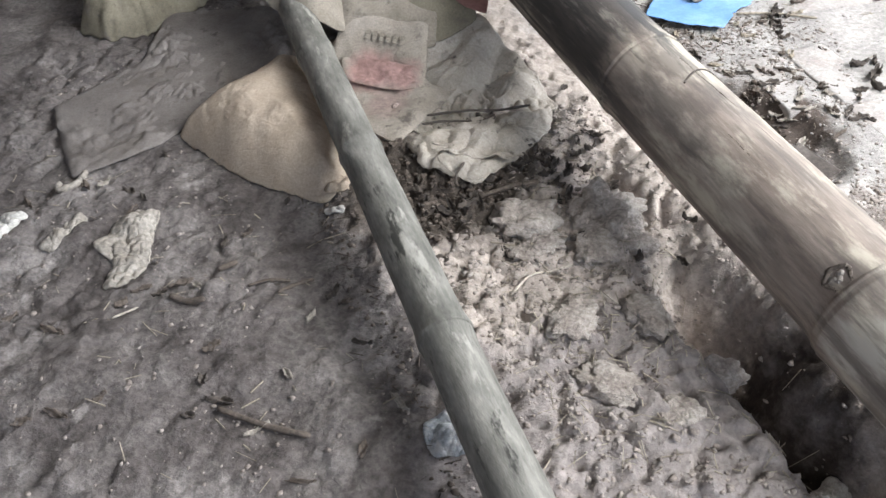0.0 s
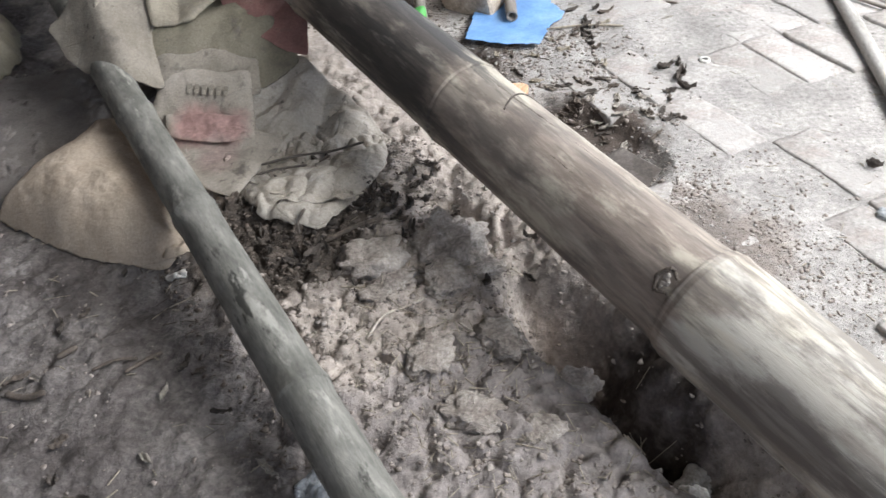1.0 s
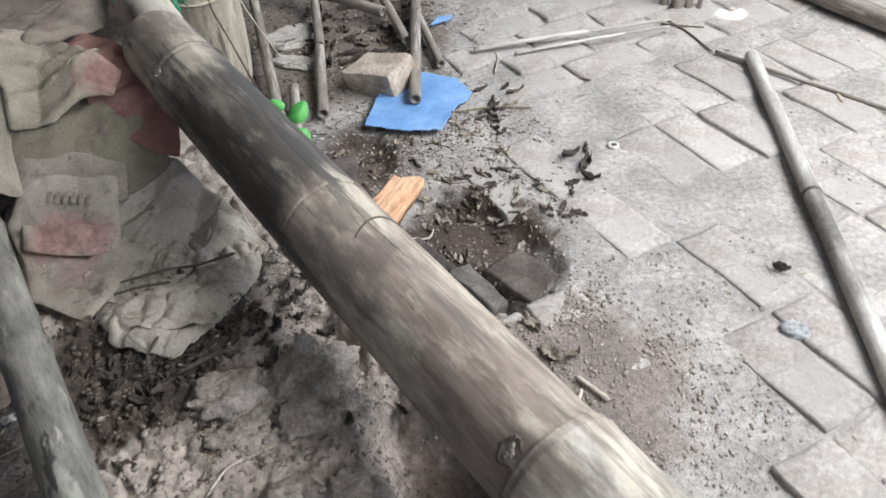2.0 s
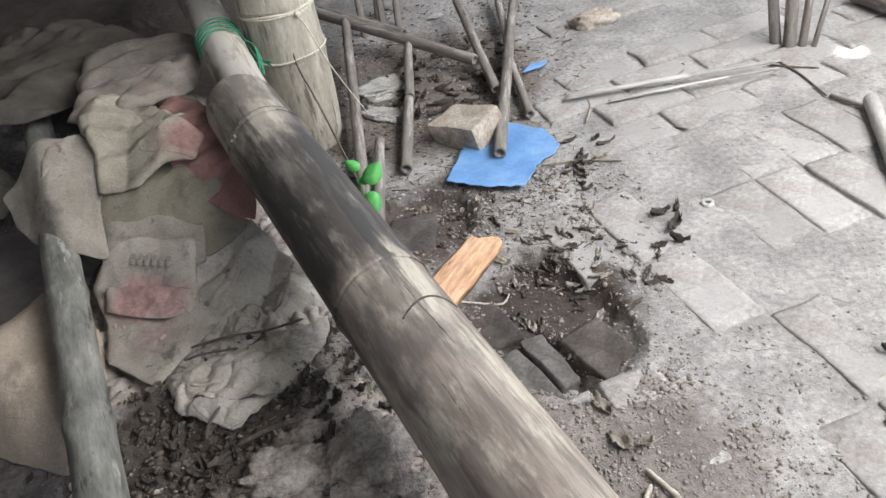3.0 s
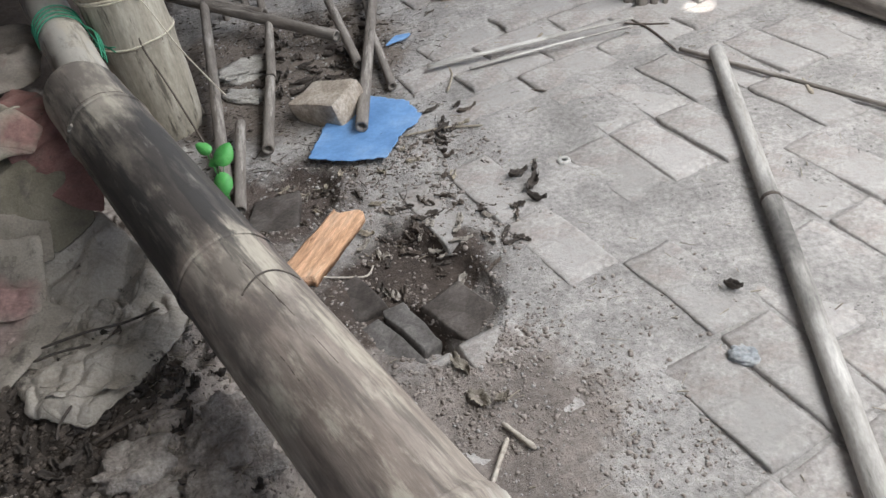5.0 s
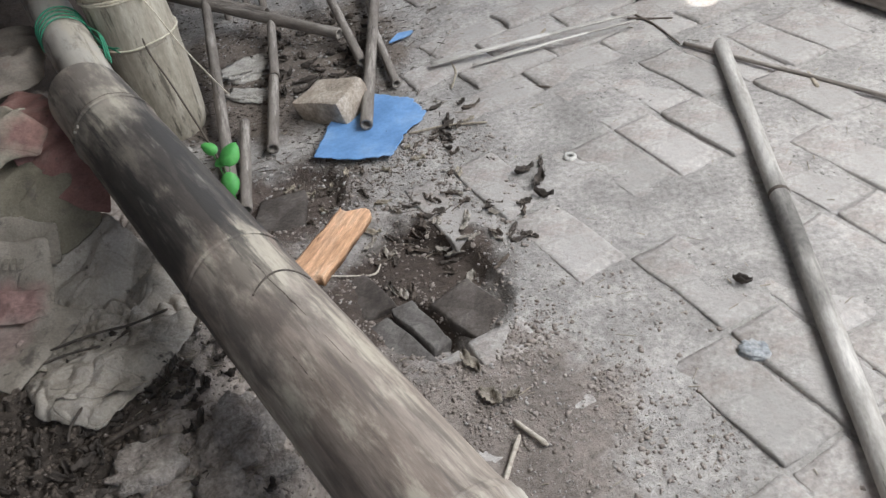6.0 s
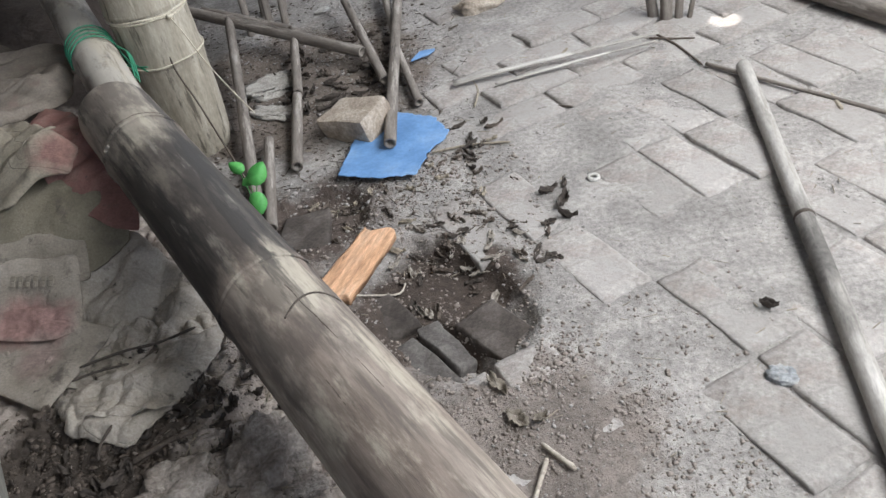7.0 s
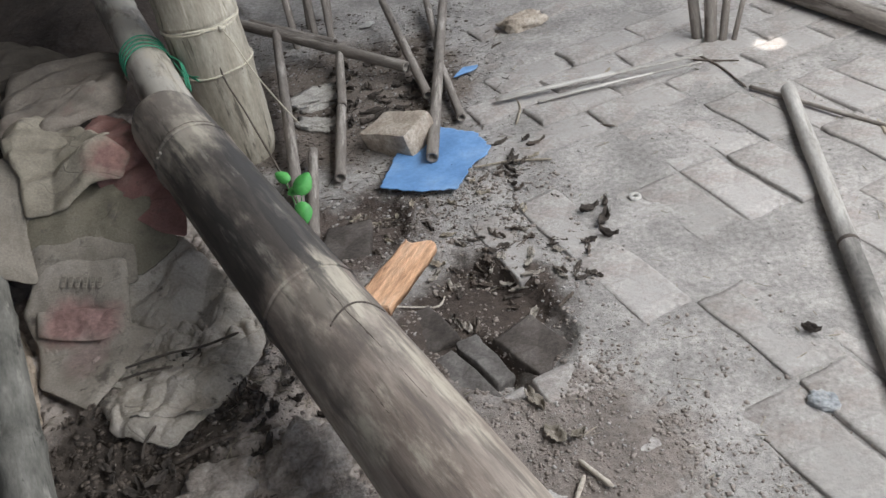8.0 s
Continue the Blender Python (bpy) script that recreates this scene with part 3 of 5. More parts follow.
solid("ceiling", mesh_of("ceiling", rv, rf, TIN, False), "old tin roof with one small hole", "ceiling", kind="structure")

# ---------------------------------------------------------------- the bamboos
BIG_A, BIG_B = Vector((0.049, 0.6, 0.178)), Vector((-0.617, 1.7, 0.2963))
BIG_D = (BIG_B - BIG_A).normalized()


def big_at(y):
    return BIG_A + BIG_D * ((y - BIG_A.y) / BIG_D.y)


near, far = big_at(-0.15), big_at(1.80)


def along_big(y):
    return (big_at(y) - near).length


def long_culm_material():
    """Old culm skin: brown fibres along z, dark weather streaks, a smoke-blackened stretch, dust beyond it and pale worn skin at the near end."""
    m = surface("weathered_bamboo", [(0.115, 0.087, 0.073), (0.20, 0.16, 0.135), (0.28, 0.235, 0.20), (0.41, 0.362, 0.305)], 11, 120, 0.62, 0.4, 0.0018, stretch=(1.3, 1.3, 0.22),
                grain=0.24, spread=0.46, fibre=(1.0, 1.0, 0.13))
    N, L = m.node_tree.nodes, m.node_tree.links
    bsdf = N["Principled BSDF"]
    tc = N.new("ShaderNodeTexCoord")
    sep = N.new("ShaderNodeSeparateXYZ")
    L.new(tc.outputs["Object"], sep.inputs[0])

    def noise_at(stretch, scale, detail, shift):
        mp = N.new("ShaderNodeMapping")
        mp.inputs["Scale"].default_value, mp.inputs["Location"].default_value = stretch, shift
        L.new(tc.outputs["Object"], mp.inputs["Vector"])
        nz = N.new("ShaderNodeTexNoise")
        nz.inputs["Scale"].default_value, nz.inputs["Detail"].default_value, nz.inputs["Roughness"].default_value = scale, detail, 0.66
        L.new(mp.outputs[0], nz.inputs["Vector"])
        return nz.outputs["Fac"]

    def ranged(value, lo, hi, out=1.0):
        mr = N.new("ShaderNodeMapRange")
        mr.interpolation_type = "SMOOTHSTEP"
        mr.inputs["From Min"].default_value, mr.inputs["From Max"].default_value, mr.inputs["To Max"].default_value = lo, hi, out
        L.new(value, mr.inputs["Value"])
        return mr.outputs[0]

    def calc(op, p, q):
        c = N.new("ShaderNodeMath")
        c.operation = op
        for k, v in enumerate((p, q)):
            if isinstance(v, (int, float)):
                c.inputs[k].default_value = v
            else:
                L.new(v, c.inputs[k])
        return c.outputs[0]

    def layer(fac, colour):
        mx = N.new("ShaderNodeMix")
        mx.data_type = "RGBA"
        L.new(fac, mx.inputs[0])
        L.new(bsdf.inputs["Base Color"].links[0].from_socket, mx.inputs[6])
        mx.inputs[7].default_value = (*colour, 1)
        L.new(mx.outputs[2], bsdf.inputs["Base Color"])

    ragged = calc("MULTIPLY", calc("SUBTRACT", noise_at((1, 1, 0.22), 17, 8, (2, 1, 0)), 0.5), 0.42)
    z = calc("ADD", sep.outputs["Z"], ragged)
    streaks = noise_at((1, 1, 0.10), 26, 7, (5, 3, 1))
    blots = noise_at((1, 1, 0.30), 13, 8, (1, 8, 2))
    # worn pale skin near, grey dust far
    layer(calc("MULTIPLY", ranged(z, along_big(0.62), along_big(0.54)), ranged(blots, 0.25, 0.50, 0.85)), (0.47, 0.44, 0.39))
    layer(calc("MULTIPLY", ranged(z, along_big(1.38), along_big(1.60)), ranged(blots, 0.30, 0.60, 0.85)), (0.335, 0.305, 0.255))
    # pale and dark weather streaks
    layer(ranged(blots, 0.49, 0.60, 0.75), (0.46, 0.41, 0.335))
    layer(ranged(streaks, 0.51, 0.62, 0.66), (0.09, 0.074, 0.065))
    layer(ranged(noise_at((1, 1, 0.4), 9, 8, (7, 2, 4)), 0.48, 0.60, 0.68), (0.10, 0.082, 0.074))
    # soot
    band = calc("MULTIPLY", ranged(z, along_big(1.08), along_big(1.17)), ranged(z, along_big(1.60), along_big(1.47)))
    layer(calc("MULTIPLY", band, ranged(blots, 0.74, 0.46, 0.85)), (0.042, 0.038, 0.036))
    layer(calc("MULTIPLY", band, ranged(streaks, 0.47, 0.58, 0.85)), (0.03, 0.028, 0.027))
    layer(calc("MULTIPLY", band, ranged(noise_at((1, 1, 0.16), 40, 6, (9, 4, 3)), 0.56, 0.68, 0.6)), (0.27, 0.245, 0.215))
    layer(calc("MULTIPLY", ranged(z, along_big(0.98), along_big(1.12)), ranged(streaks, 0.50, 0.62, 0.75)), (0.055, 0.05, 0.047))
    return m


BAMBOO_BIG = long_culm_material()
big = bamboo("big_bamboo_pole", near, far, 0.092, 0.084, [along_big(0.13), along_big(0.603), along_big(1.115), along_big(1.60)], BAMBOO_BIG,
             "thick weathered bamboo pole with a smoke-blackened stretch", "bamboo pole", seg=56, wob=0.006, seed=4, swell=0.042, ledge=along_big(0.598), shoulder=0.07)

small_a, small_b = Vector((-0.53, 0.5, 0.115)), Vector((-0.903, 1.2, 0.145))
sd = (small_b - small_a).normalized()
small = bamboo("slender_bamboo_pole", small_a - sd * 0.65, small_b + sd * 1.6, 0.042, 0.037, [0.25, 0.69, 1.175, 1.56, 2.0, 2.5], BAMBOO_GREY,
               "slender grey-green bamboo pole resting on sacks", "bamboo pole", seg=40, wob=0.012, seed=9, swell=0.09)

post = bamboo("bamboo_post", (-0.618, 2.125, -0.05), (-0.660, 2.15, 3.3), 0.097, 0.112, [0.33, 0.47, 0.82, 1.2, 1.6, 2.0, 2.4, 2.8], BAMBOO_POST,
              "upright yellow-grey bamboo post standing in the floor", "bamboo post", seg=48, wob=0.008, seed=12, swell=0.04, foot=0.22)

tail_a, tail_b = Vector((-0.61, 1.72, 0.315)), Vector((-1.13, 2.80, 0.42))
tail = bamboo("tied_bamboo_pole", tail_a, tail_b, 0.055, 0.05, [0.30, 0.75], BAMBOO_BIG, "thinner bamboo pole spliced to the thick one with green cord",
              "bamboo pole", seg=36, seed=14, wob=0.02)


def stick(label, a, b, r, seed, nodes=(), material=None, group="loose bamboo sticks", r1=None, hollow=0.6, bend=(0, 0)):
    return bamboo("bamboo_stick", a, b, r, r1 or r * 0.92, list(nodes), material or BAMBOO_THIN, label, "bamboo stick", seg=18, wob=0.02, seed=seed,
                  hollow=hollow, group=group, bend=bend)


stick("hollow dry bamboo stick, one end lying on blue plastic", (-0.081, 1.90, 0.028), (-0.02, 2.92, 0.065), 0.0165, 1, (0.21, 0.62))
stick("dry bamboo stick lying on the earth", (-0.41, 1.72, 0.022), (-0.60, 2.78, 0.09), 0.0165, 2, (0.4, 0.8))
stick("short dry bamboo stick stuck in the earth", (-0.372, 1.64, 0.012), (-0.407, 2.02, 0.035), 0.0145, 3, (0.2,))
stick("short dry bamboo stick with dark end", (-0.325, 1.885, 0.018), (-0.345, 2.25, 0.035), 0.0155, 4, (0.17,))
stick("grey bamboo stick lying on rubble", (-0.345, 2.27, 0.03), (-0.37, 2.58, 0.06), 0.015, 5, (0.12,))
stick("long bamboo stick lying across the others", (-0.78, 2.93, 0.10), (-0.15, 2.43, 0.05), 0.0185, 6, (0.25, 0.55))
stick("bamboo stick lying beside a longer one", (-0.72, 2.95, 0.08), (-0.385, 2.65, 0.075), 0.015, 7, (0.2,))
stick("dark bamboo stick leaning behind blue plastic", (-0.088, 2.255, 0.03), (-0.235, 2.93, 0.09), 0.0145, 8, (0.3,))
stick("short pale bamboo stick on the dust", (0.003, 2.115, 0.014), (-0.052, 2.49, 0.03), 0.0125, 9, (0.2,))
stick("thin bamboo stick behind the others", (-0.047, 2.52, 0.03), (-0.085, 2.98, 0.05), 0.013, 10, (0.2,))
for k, (x, y) in enumerate([(-0.56, 2.86), (-0.50, 2.93), (-0.44, 2.90), (-0.53, 3.02), (-0.46, 3.05)]):
    stick("upright stub of dry bamboo cane", (x, y, -0.02), (x - 0.02 + 0.01 * k, y + 0.12, 0.30), 0.0135, 20 + k, (0.15,), group="upright cane stubs")
stick("bamboo cane at the foot of the post", (-0.545, 2.16, 0.0), (-0.60, 2.40, 0.42), 0.014, 31, (0.2,), bend=(0.02, 0))

pole_lo, pole_hi = Vector((0.622, 0.60, 0.021)), Vector((0.852, 1.985, 0.021))
pale = bamboo("straight_bamboo_pole", pole_lo + (pole_lo - pole_hi).normalized() * 0.5, pole_hi, 0.0205, 0.0185, [0.32, 0.73, 1.255, 1.62], BAMBOO_STAINED,
       "straight pale bamboo pole lying on the brick floor", "bamboo pole", seg=24, wob=0.012, seed=40)
v, f = tube_rings([1.245, 1.248, 1.254, 1.257], [0.0195, 0.0212, 0.0212, 0.0195], 24)
part_of(pale, "dark_collar", mesh_of("dark_collar", v, f, BARK), "blackened groove at a node")
stick("thin dark stick lying under the pale pole", (0.778, 2.052, 0.008), (1.20, 1.50, 0.012), 0.006, 41, (), BAMBOO_THIN, hollow=0.3)
bamboo("far_bamboo_pole", (1.03, 2.64, 0.035), (1.62, 1.35, 0.035), 0.032, 0.03, [0.3, 0.7, 1.1], BAMBOO_THIN, "grey bamboo pole lying on the brick floor", "bamboo pole",
       seg=24, seed=42)


def on_big(y, turn, lift=0.0):
    """A point on the big bamboo's skin; turn: degrees from its top towards the right."""
    c = big_at(y)
    right = Vector((0.855, 0.518, 0)).normalized()
    top = right.cross(BIG_D).normalized()
    r = 0.0865 + lift
    return big.matrix_basis.inverted() @ (c + top * (r * math.cos(radians(turn))) + right * (r * math.sin(radians(turn))))


cord("scar", [on_big(0.995 + 0.022 * math.sin(k * 0.35), -14 + 9 * k, 0.0002) for k in range(9)], 0.0022, BARK, "dark curved crack in the skin", parent=big)
cord("crack", [on_big(0.96 - 0.05 * k, 12 + 1.2 * k, -0.0002) for k in range(6)], 0.0013, TWIG, "fine dark crack along the grain", parent=big)

# the swollen pale lip and the dark scar at the nearest node
cord("node_lip", [on_big(0.597, t, 0.0015) for t in range(-180, 181, 15)], 0.0062, BAMBOO_PALE, "pale swollen lip at the node", parent=big)
cord("node_groove", [on_big(0.6065, t, -0.0004) for t in range(-95, 75, 10)], 0.0026, BARK, "dark groove beside the node", parent=big)
cord("bud_scar", [on_big(0.624 + 0.014 * math.sin(0.52 * j), -44 + 12 * math.cos(0.52 * j) + 2 * math.sin(2.1 * j), 0.0008) for j in range(13)], 0.0038, TWIG, "ring-shaped dark bud scar", parent=big)
cord("bud_scar", [on_big(0.624 + 0.005 * math.sin(1.9 * j), -51 + 2.6 * j, -0.0006) for j in range(6)], 0.0052, BAMBOO_THIN, "rough brown heart of the bud scar", parent=big)

for y in (0.13, 1.115, 1.60):
    cord("node_groove", [on_big(y + 0.0075 + 0.0012 * math.sin(0.21 * t), t, 0.0004) for t in range(-150, 151, 10)], 0.0012, TWIG, "thin dark sheath scar at the node", parent=big)
cord("bud_scar", [on_big(1.592 + 0.004 * math.sin(1.7 * j), -60 + 4 * j, 0.001) for j in range(4)], 0.0052, BAMBOO_BIG, "stub of a broken side bud", parent=big)
for y0, turn, ln in ((0.90, -22, 0.16), (0.82, 30, 0.20), (0.78, -48, 0.12), (1.05, 8, 0.10), (0.46, 20, 0.14)):
    cord("crack", [on_big(y0 - ln * k / 5, turn + 0.7 * k + 0.8 * math.sin(2 * k), -0.0003) for k in range(6)], 0.0013, TWIG, "fine dark crack along the grain", parent=big)

# ---------------------------------------------------------------- sacks and sheets
def pile_z(x, y):
    return 0.02 + 0.25 * smooth(1.28, 1.72, y) + 0.0 * x


def outline(poly, fray, seed, count=240, rag=26):
    """A smooth closed border through the corners' neighbourhood, slightly ragged."""
    P = [np.array(p, dtype=float) for p in poly]
    for cut in (0.005, 0.002):
        Q = []
        for k in range(len(P)):
            for o in (P[k - 1], P[(k + 1) % len(P)]):
                w = min(0.3, cut / (np.linalg.norm(o - P[k]) + 1e-9))
                Q.append(o * w + P[k] * (1 - w))
        P = Q
    P = np.array(P)
    seg = np.hypot(*(np.roll(P, -1, 0) - P).T)
    at = np.concatenate([[0], np.cumsum(seg)])
    s = np.linspace(0, at[-1], count, endpoint=False)
    Q = np.concatenate([P, P[:1]])
    R = np.stack([np.interp(s, at, Q[:, 0]), np.interp(s, at, Q[:, 1])], -1)
    c = R.mean(0)
    out = (R - c) / np.linalg.norm(R - c, axis=1)[:, None]
    return R + out * (fray * 2.4 * fbm(R[:, 0], R[:, 1], rag, 4, seed))[:, None], P[::2]


def sheet_grid(poly, fray, seed, rings, count=240, rag=26):
    R, coarse = outline(poly, fray, seed, count, rag)
    c = R.mean(0)
    s = (np.arange(1, rings + 1) / rings) ** 0.8
    G = c + s[:, None, None] * (R - c)[None]
    X, Y = np.concatenate([[c[0]], G[:, :, 0].ravel()]), np.concatenate([[c[1]], G[:, :, 1].ravel()])
    faces = [(0, 1 + k, 1 + (k + 1) % count) for k in range(count)]
    for r in range(rings - 1):
        a = 1 + r * count
        faces += [(a + k, a + count + k, a + count + (k + 1) % count, a + (k + 1) % count) for k in range(count)]
    dist = edge_distance(coarse, X, Y)
    dist[-count:] = 0
    return X, Y, faces, dist


def crumple(X, Y, seed, folds, crease, fold_dir, fold_scale):
    """Straight folds that come and go, a net of sharp facets and small wrinkles."""
    rnd = random.Random(seed)
    Z = 0.22 * crease * fbm(X, Y, 30, 4, seed + 11)
    for k in range(10):
        ang = fold_dir + rnd.gauss(0, 0.4 if k < 3 else 0.9)
        rate = fold_scale * rnd.uniform(0.45, 0.9) * (1 + 0.30 * k)
        run = (-X * math.sin(ang) + Y * math.cos(ang)) * rate + rnd.random() + 0.22 * fbm(X, Y, 4.0, 2, seed + 40 + k)
        ridge = np.abs(run % 1 - 0.5) * 2
        here = np.clip(fbm(X, Y, 4.5, 2, seed + 60 + k) * 4.0 + 0.42, 0.0, 1)
        Z = Z + (folds * 1.15 if k < 3 else crease * 2.5) * (ridge - 0.45) * here / (1 + 0.30 * k)
    return Z


def draped(name, poly, label, category, material, base, puff=0.03, edge=0.05, folds=0.02, fold_dir=0.4, seed=0, fray=0.012, crease=0.010, fold_scale=9.0, parent=None, rings=64, flaps=0):
    """A soft sheet or sack: laid on base(x, y), swelling by puff inside its border, with folds and creases; its rim comes down to what lies below.
    flaps: how many loose torn folds of the same cloth lie on it."""
    def height(X, Y, rise):
        Z = base(X, Y) + puff * (rise if puff >= 0.026 else 0.45 * rise) + crumple(X, Y, seed, folds, crease, fold_dir, fold_scale) * np.minimum(1, 0.5 + rise * 0.7)
        return np.maximum(Z, ground_z(X, Y) + 0.003 + 0.008 * rise)

    X, Y, faces, dist = sheet_grid(poly, fray, seed, rings, 240 if parent is None else 90)
    me = mesh_of(name, np.stack([X, Y, height(X, Y, 1 - np.exp(-dist / edge))], -1), faces, material)
    ob = solid(name, me, label, category) if parent is None else part_of(parent, name, me, label)
    th = ob.modifiers.new("thickness", "SOLIDIFY")
    th.thickness, th.offset = 0.0025, -1
    rnd = random.Random(seed + 5)
    P = np.array(poly)
    c = P.mean(0)
    for k in range(flaps):
        corner = P[rnd.randrange(len(P))]
        m = c + (corner - c) * rnd.uniform(0.15, 0.72)
        a, ln, wd = fold_dir + rnd.gauss(0, 0.5), rnd.uniform(0.05, 0.11), rnd.uniform(0.008, 0.020)
        ring = []
        for j in range(8):
            t = 2 * math.pi * j / 8
            u, v = ln * math.cos(t) * rnd.uniform(0.75, 1.2), wd * math.sin(t) * rnd.uniform(0.6, 1.3)
            ring.append((m[0] + u * math.cos(a) - v * math.sin(a), m[1] + u * math.sin(a) + v * math.cos(a)))
        draped("loose_fold", ring, "", "", material, lambda x, y: height(x, y, 1.0) + 0.002, 0.007, 0.005, 0.004, a, seed + 900 + 31 * k, fray=0.003, crease=0.003, fold_scale=16, parent=ob, rings=18)
    return ob


floor_z = lambda x, y: ground_z(x, y)
def lifted(by):
    return lambda x, y: pile_z(x, y) + by


draped("grey_sheet", [(-1.42, 0.97), (-1.60, 1.23), (-1.47, 1.45), (-1.52, 1.72), (-1.25, 1.78), (-0.98, 1.66), (-1.10, 1.46), (-1.22, 1.26), (-1.28, 1.11)],
       "stiff grey cement-caked sheet lying flat on the earth", "sheet", SHEET_GREY, lambda x, y: 0.024 + 0.012 * fbm(x, y, 2.5, 2, 3), 0.008, 0.005, 0.004, 0.9, 100, fray=0.005, crease=0.0015, fold_scale=3)
bag = draped("tan_bag", [(-1.255, 1.155), (-1.235, 1.22), (-1.11, 1.45), (-1.02, 1.44), (-0.93, 1.30), (-0.855, 1.14), (-0.825, 1.0), (-0.875, 0.965), (-0.98, 0.995), (-1.09, 1.045)],
       "plump tan cloth bag with a folded hem", "bag", SACK_TAN, lambda x, y: ground_z(x, y) * 0.3 + 0.005, 0.115, 0.045, 0.010, 2.2, 120, fray=0.002, crease=0.004, fold_scale=5)
draped("hem", [(-0.862, 0.962), (-0.872, 0.992), (-0.842, 1.022), (-0.818, 1.005), (-0.824, 0.975)],
       "small rolled hem of the bag's mouth", "", SACK_TAN, lambda x, y: ground_z(x, y) * 0.3 + 0.03, 0.02, 0.008, 0.010, 0.5, 130, fray=0.002, crease=0.004, fold_scale=20, parent=bag, rings=20)
draped("olive_sack", [(-1.72, 1.60), (-1.85, 1.9), (-1.75, 2.1), (-1.5, 2.05), (-1.43, 1.85), (-1.52, 1.64), (-1.63, 1.57)],
       "old olive sack, stuffed full, on the earth", "sack", SACK_OLIVE, floor_z, 0.15, 0.05, 0.02, 0.3, 140, fray=0.004, crease=0.006, fold_scale=6)
draped("torn_sack", [(-0.742, 1.16), (-0.645, 1.205), (-0.487, 1.28), (-0.433, 1.315), (-0.43, 1.235), (-0.488, 1.126), (-0.533, 1.064), (-0.568, 1.031), (-0.625, 1.045), (-0.69, 1.075)],
       "torn strip of dirty white woven sack on the soil", "sack", SACK_WHITE, lambda x, y: ground_z(x, y) * 0.4 + 0.024, 0.026, 0.02, 0.014, 0.55, 160, fray=0.012, crease=0.005, fold_scale=8, flaps=2)
draped("crumpled_sack", [(-0.80, 1.47), (-0.731, 1.52), (-0.618, 1.52), (-0.555, 1.466), (-0.49, 1.42), (-0.425, 1.33), (-0.486, 1.267), (-0.624, 1.225), (-0.73, 1.20), (-0.76, 1.32)],
       "crumpled dirty white woven sack with muddy folds", "sack", SACK_WHITE, lifted(-0.014), 0.012, 0.010, 0.020, 0.75, 180, fray=0.014, crease=0.011, fold_scale=8, flaps=6)
draped("yellowed_sack", [(-1.00, 1.63), (-0.84, 1.66), (-0.74, 1.63), (-0.65, 1.56), (-0.62, 1.50), (-0.70, 1.455), (-0.83, 1.455), (-0.96, 1.50)],
       "olive-yellow cloth sack under other sacks", "sack", SACK_OLIVE, lifted(0.004), 0.010, 0.010, 0.014, 0.0, 200, fray=0.006, crease=0.006, fold_scale=6, flaps=1)
draped("red_sack", [(-0.90, 1.80), (-0.88, 1.92), (-0.80, 1.87), (-0.69, 1.71), (-0.60, 1.57), (-0.60, 1.50), (-0.66, 1.515), (-0.74, 1.56), (-0.80, 1.62)],
       "faded red sack, dusty and folded, under the bamboo", "sack", SACK_RED, lifted(0.012), 0.010, 0.012, 0.018, 0.9, 220, fray=0.006, crease=0.010, fold_scale=8, flaps=2)
draped("olive_fold", [(-0.985, 1.60), (-0.918, 1.545), (-0.829, 1.53), (-0.72, 1.50), (-0.715, 1.44), (-0.80, 1.42), (-0.945, 1.43)],
       "grey-olive sack cloth folded under the printed sack", "sack", SACK_GREY, lifted(0.012), 0.014, 0.012, 0.012, 0.3, 230, fray=0.005, crease=0.006, fold_scale=6)
pink = draped("pink_printed_sack", [(-0.945, 1.455), (-0.916, 1.49), (-0.735, 1.475), (-0.725, 1.355), (-0.661, 1.335), (-0.694, 1.262), (-0.749, 1.135), (-0.879, 1.215), (-0.919, 1.325), (-0.965, 1.40)],
       "grey woven sack with faded pink printing", "sack", SACK_PINK, lifted(0.018), 0.014, 0.010, 0.010, 1.4, 240, fray=0.004, crease=0.006, fold_scale=5)
draped("hem", [(-0.928, 1.392), (-0.83, 1.388), (-0.732, 1.375), (-0.725, 1.325), (-0.784, 1.317), (-0.85, 1.325), (-0.92, 1.342)],
       "stitched hem band with pink stains", "", SACK_PINK, lifted(0.034), 0.007, 0.005, 0.003, 0.1, 250, fray=0.002, crease=0.003, fold_scale=10, parent=pink, rings=24)
for k in range(6):
    x0, y0 = -0.872 + 0.0165 * k, 1.440 - 0.002 * k
    bar = box_mesh("print_bar", (-0.005, -0.012, -0.0006), (0.005, 0.012, 0.0006), SACK_GREY)
    ob = part_of(pink, "faded_print", bar, "faded dark printed bar")
    ob.matrix_basis = pose(x0, y0, float(pile_z(np.array([x0]), np.array([y0]))[0]) + 0.036, 30, 0, -4)
draped("white_sack", [(-1.235, 2.23), (-1.12, 2.24), (-1.01, 2.31), (-0.89, 2.23), (-0.87, 2.10), (-0.835, 2.04), (-0.825, 1.93), (-0.90, 1.87), (-0.96, 1.80), (-1.12, 1.82), (-1.13, 1.93), (-1.18, 2.02)],
       "dusty pale sack folded on the heap", "sack", SACK_DUSTY, lifted(0.014), 0.028, 0.014, 0.026, 0.55, 280, fray=0.008, crease=0.013, fold_scale=6, flaps=3)
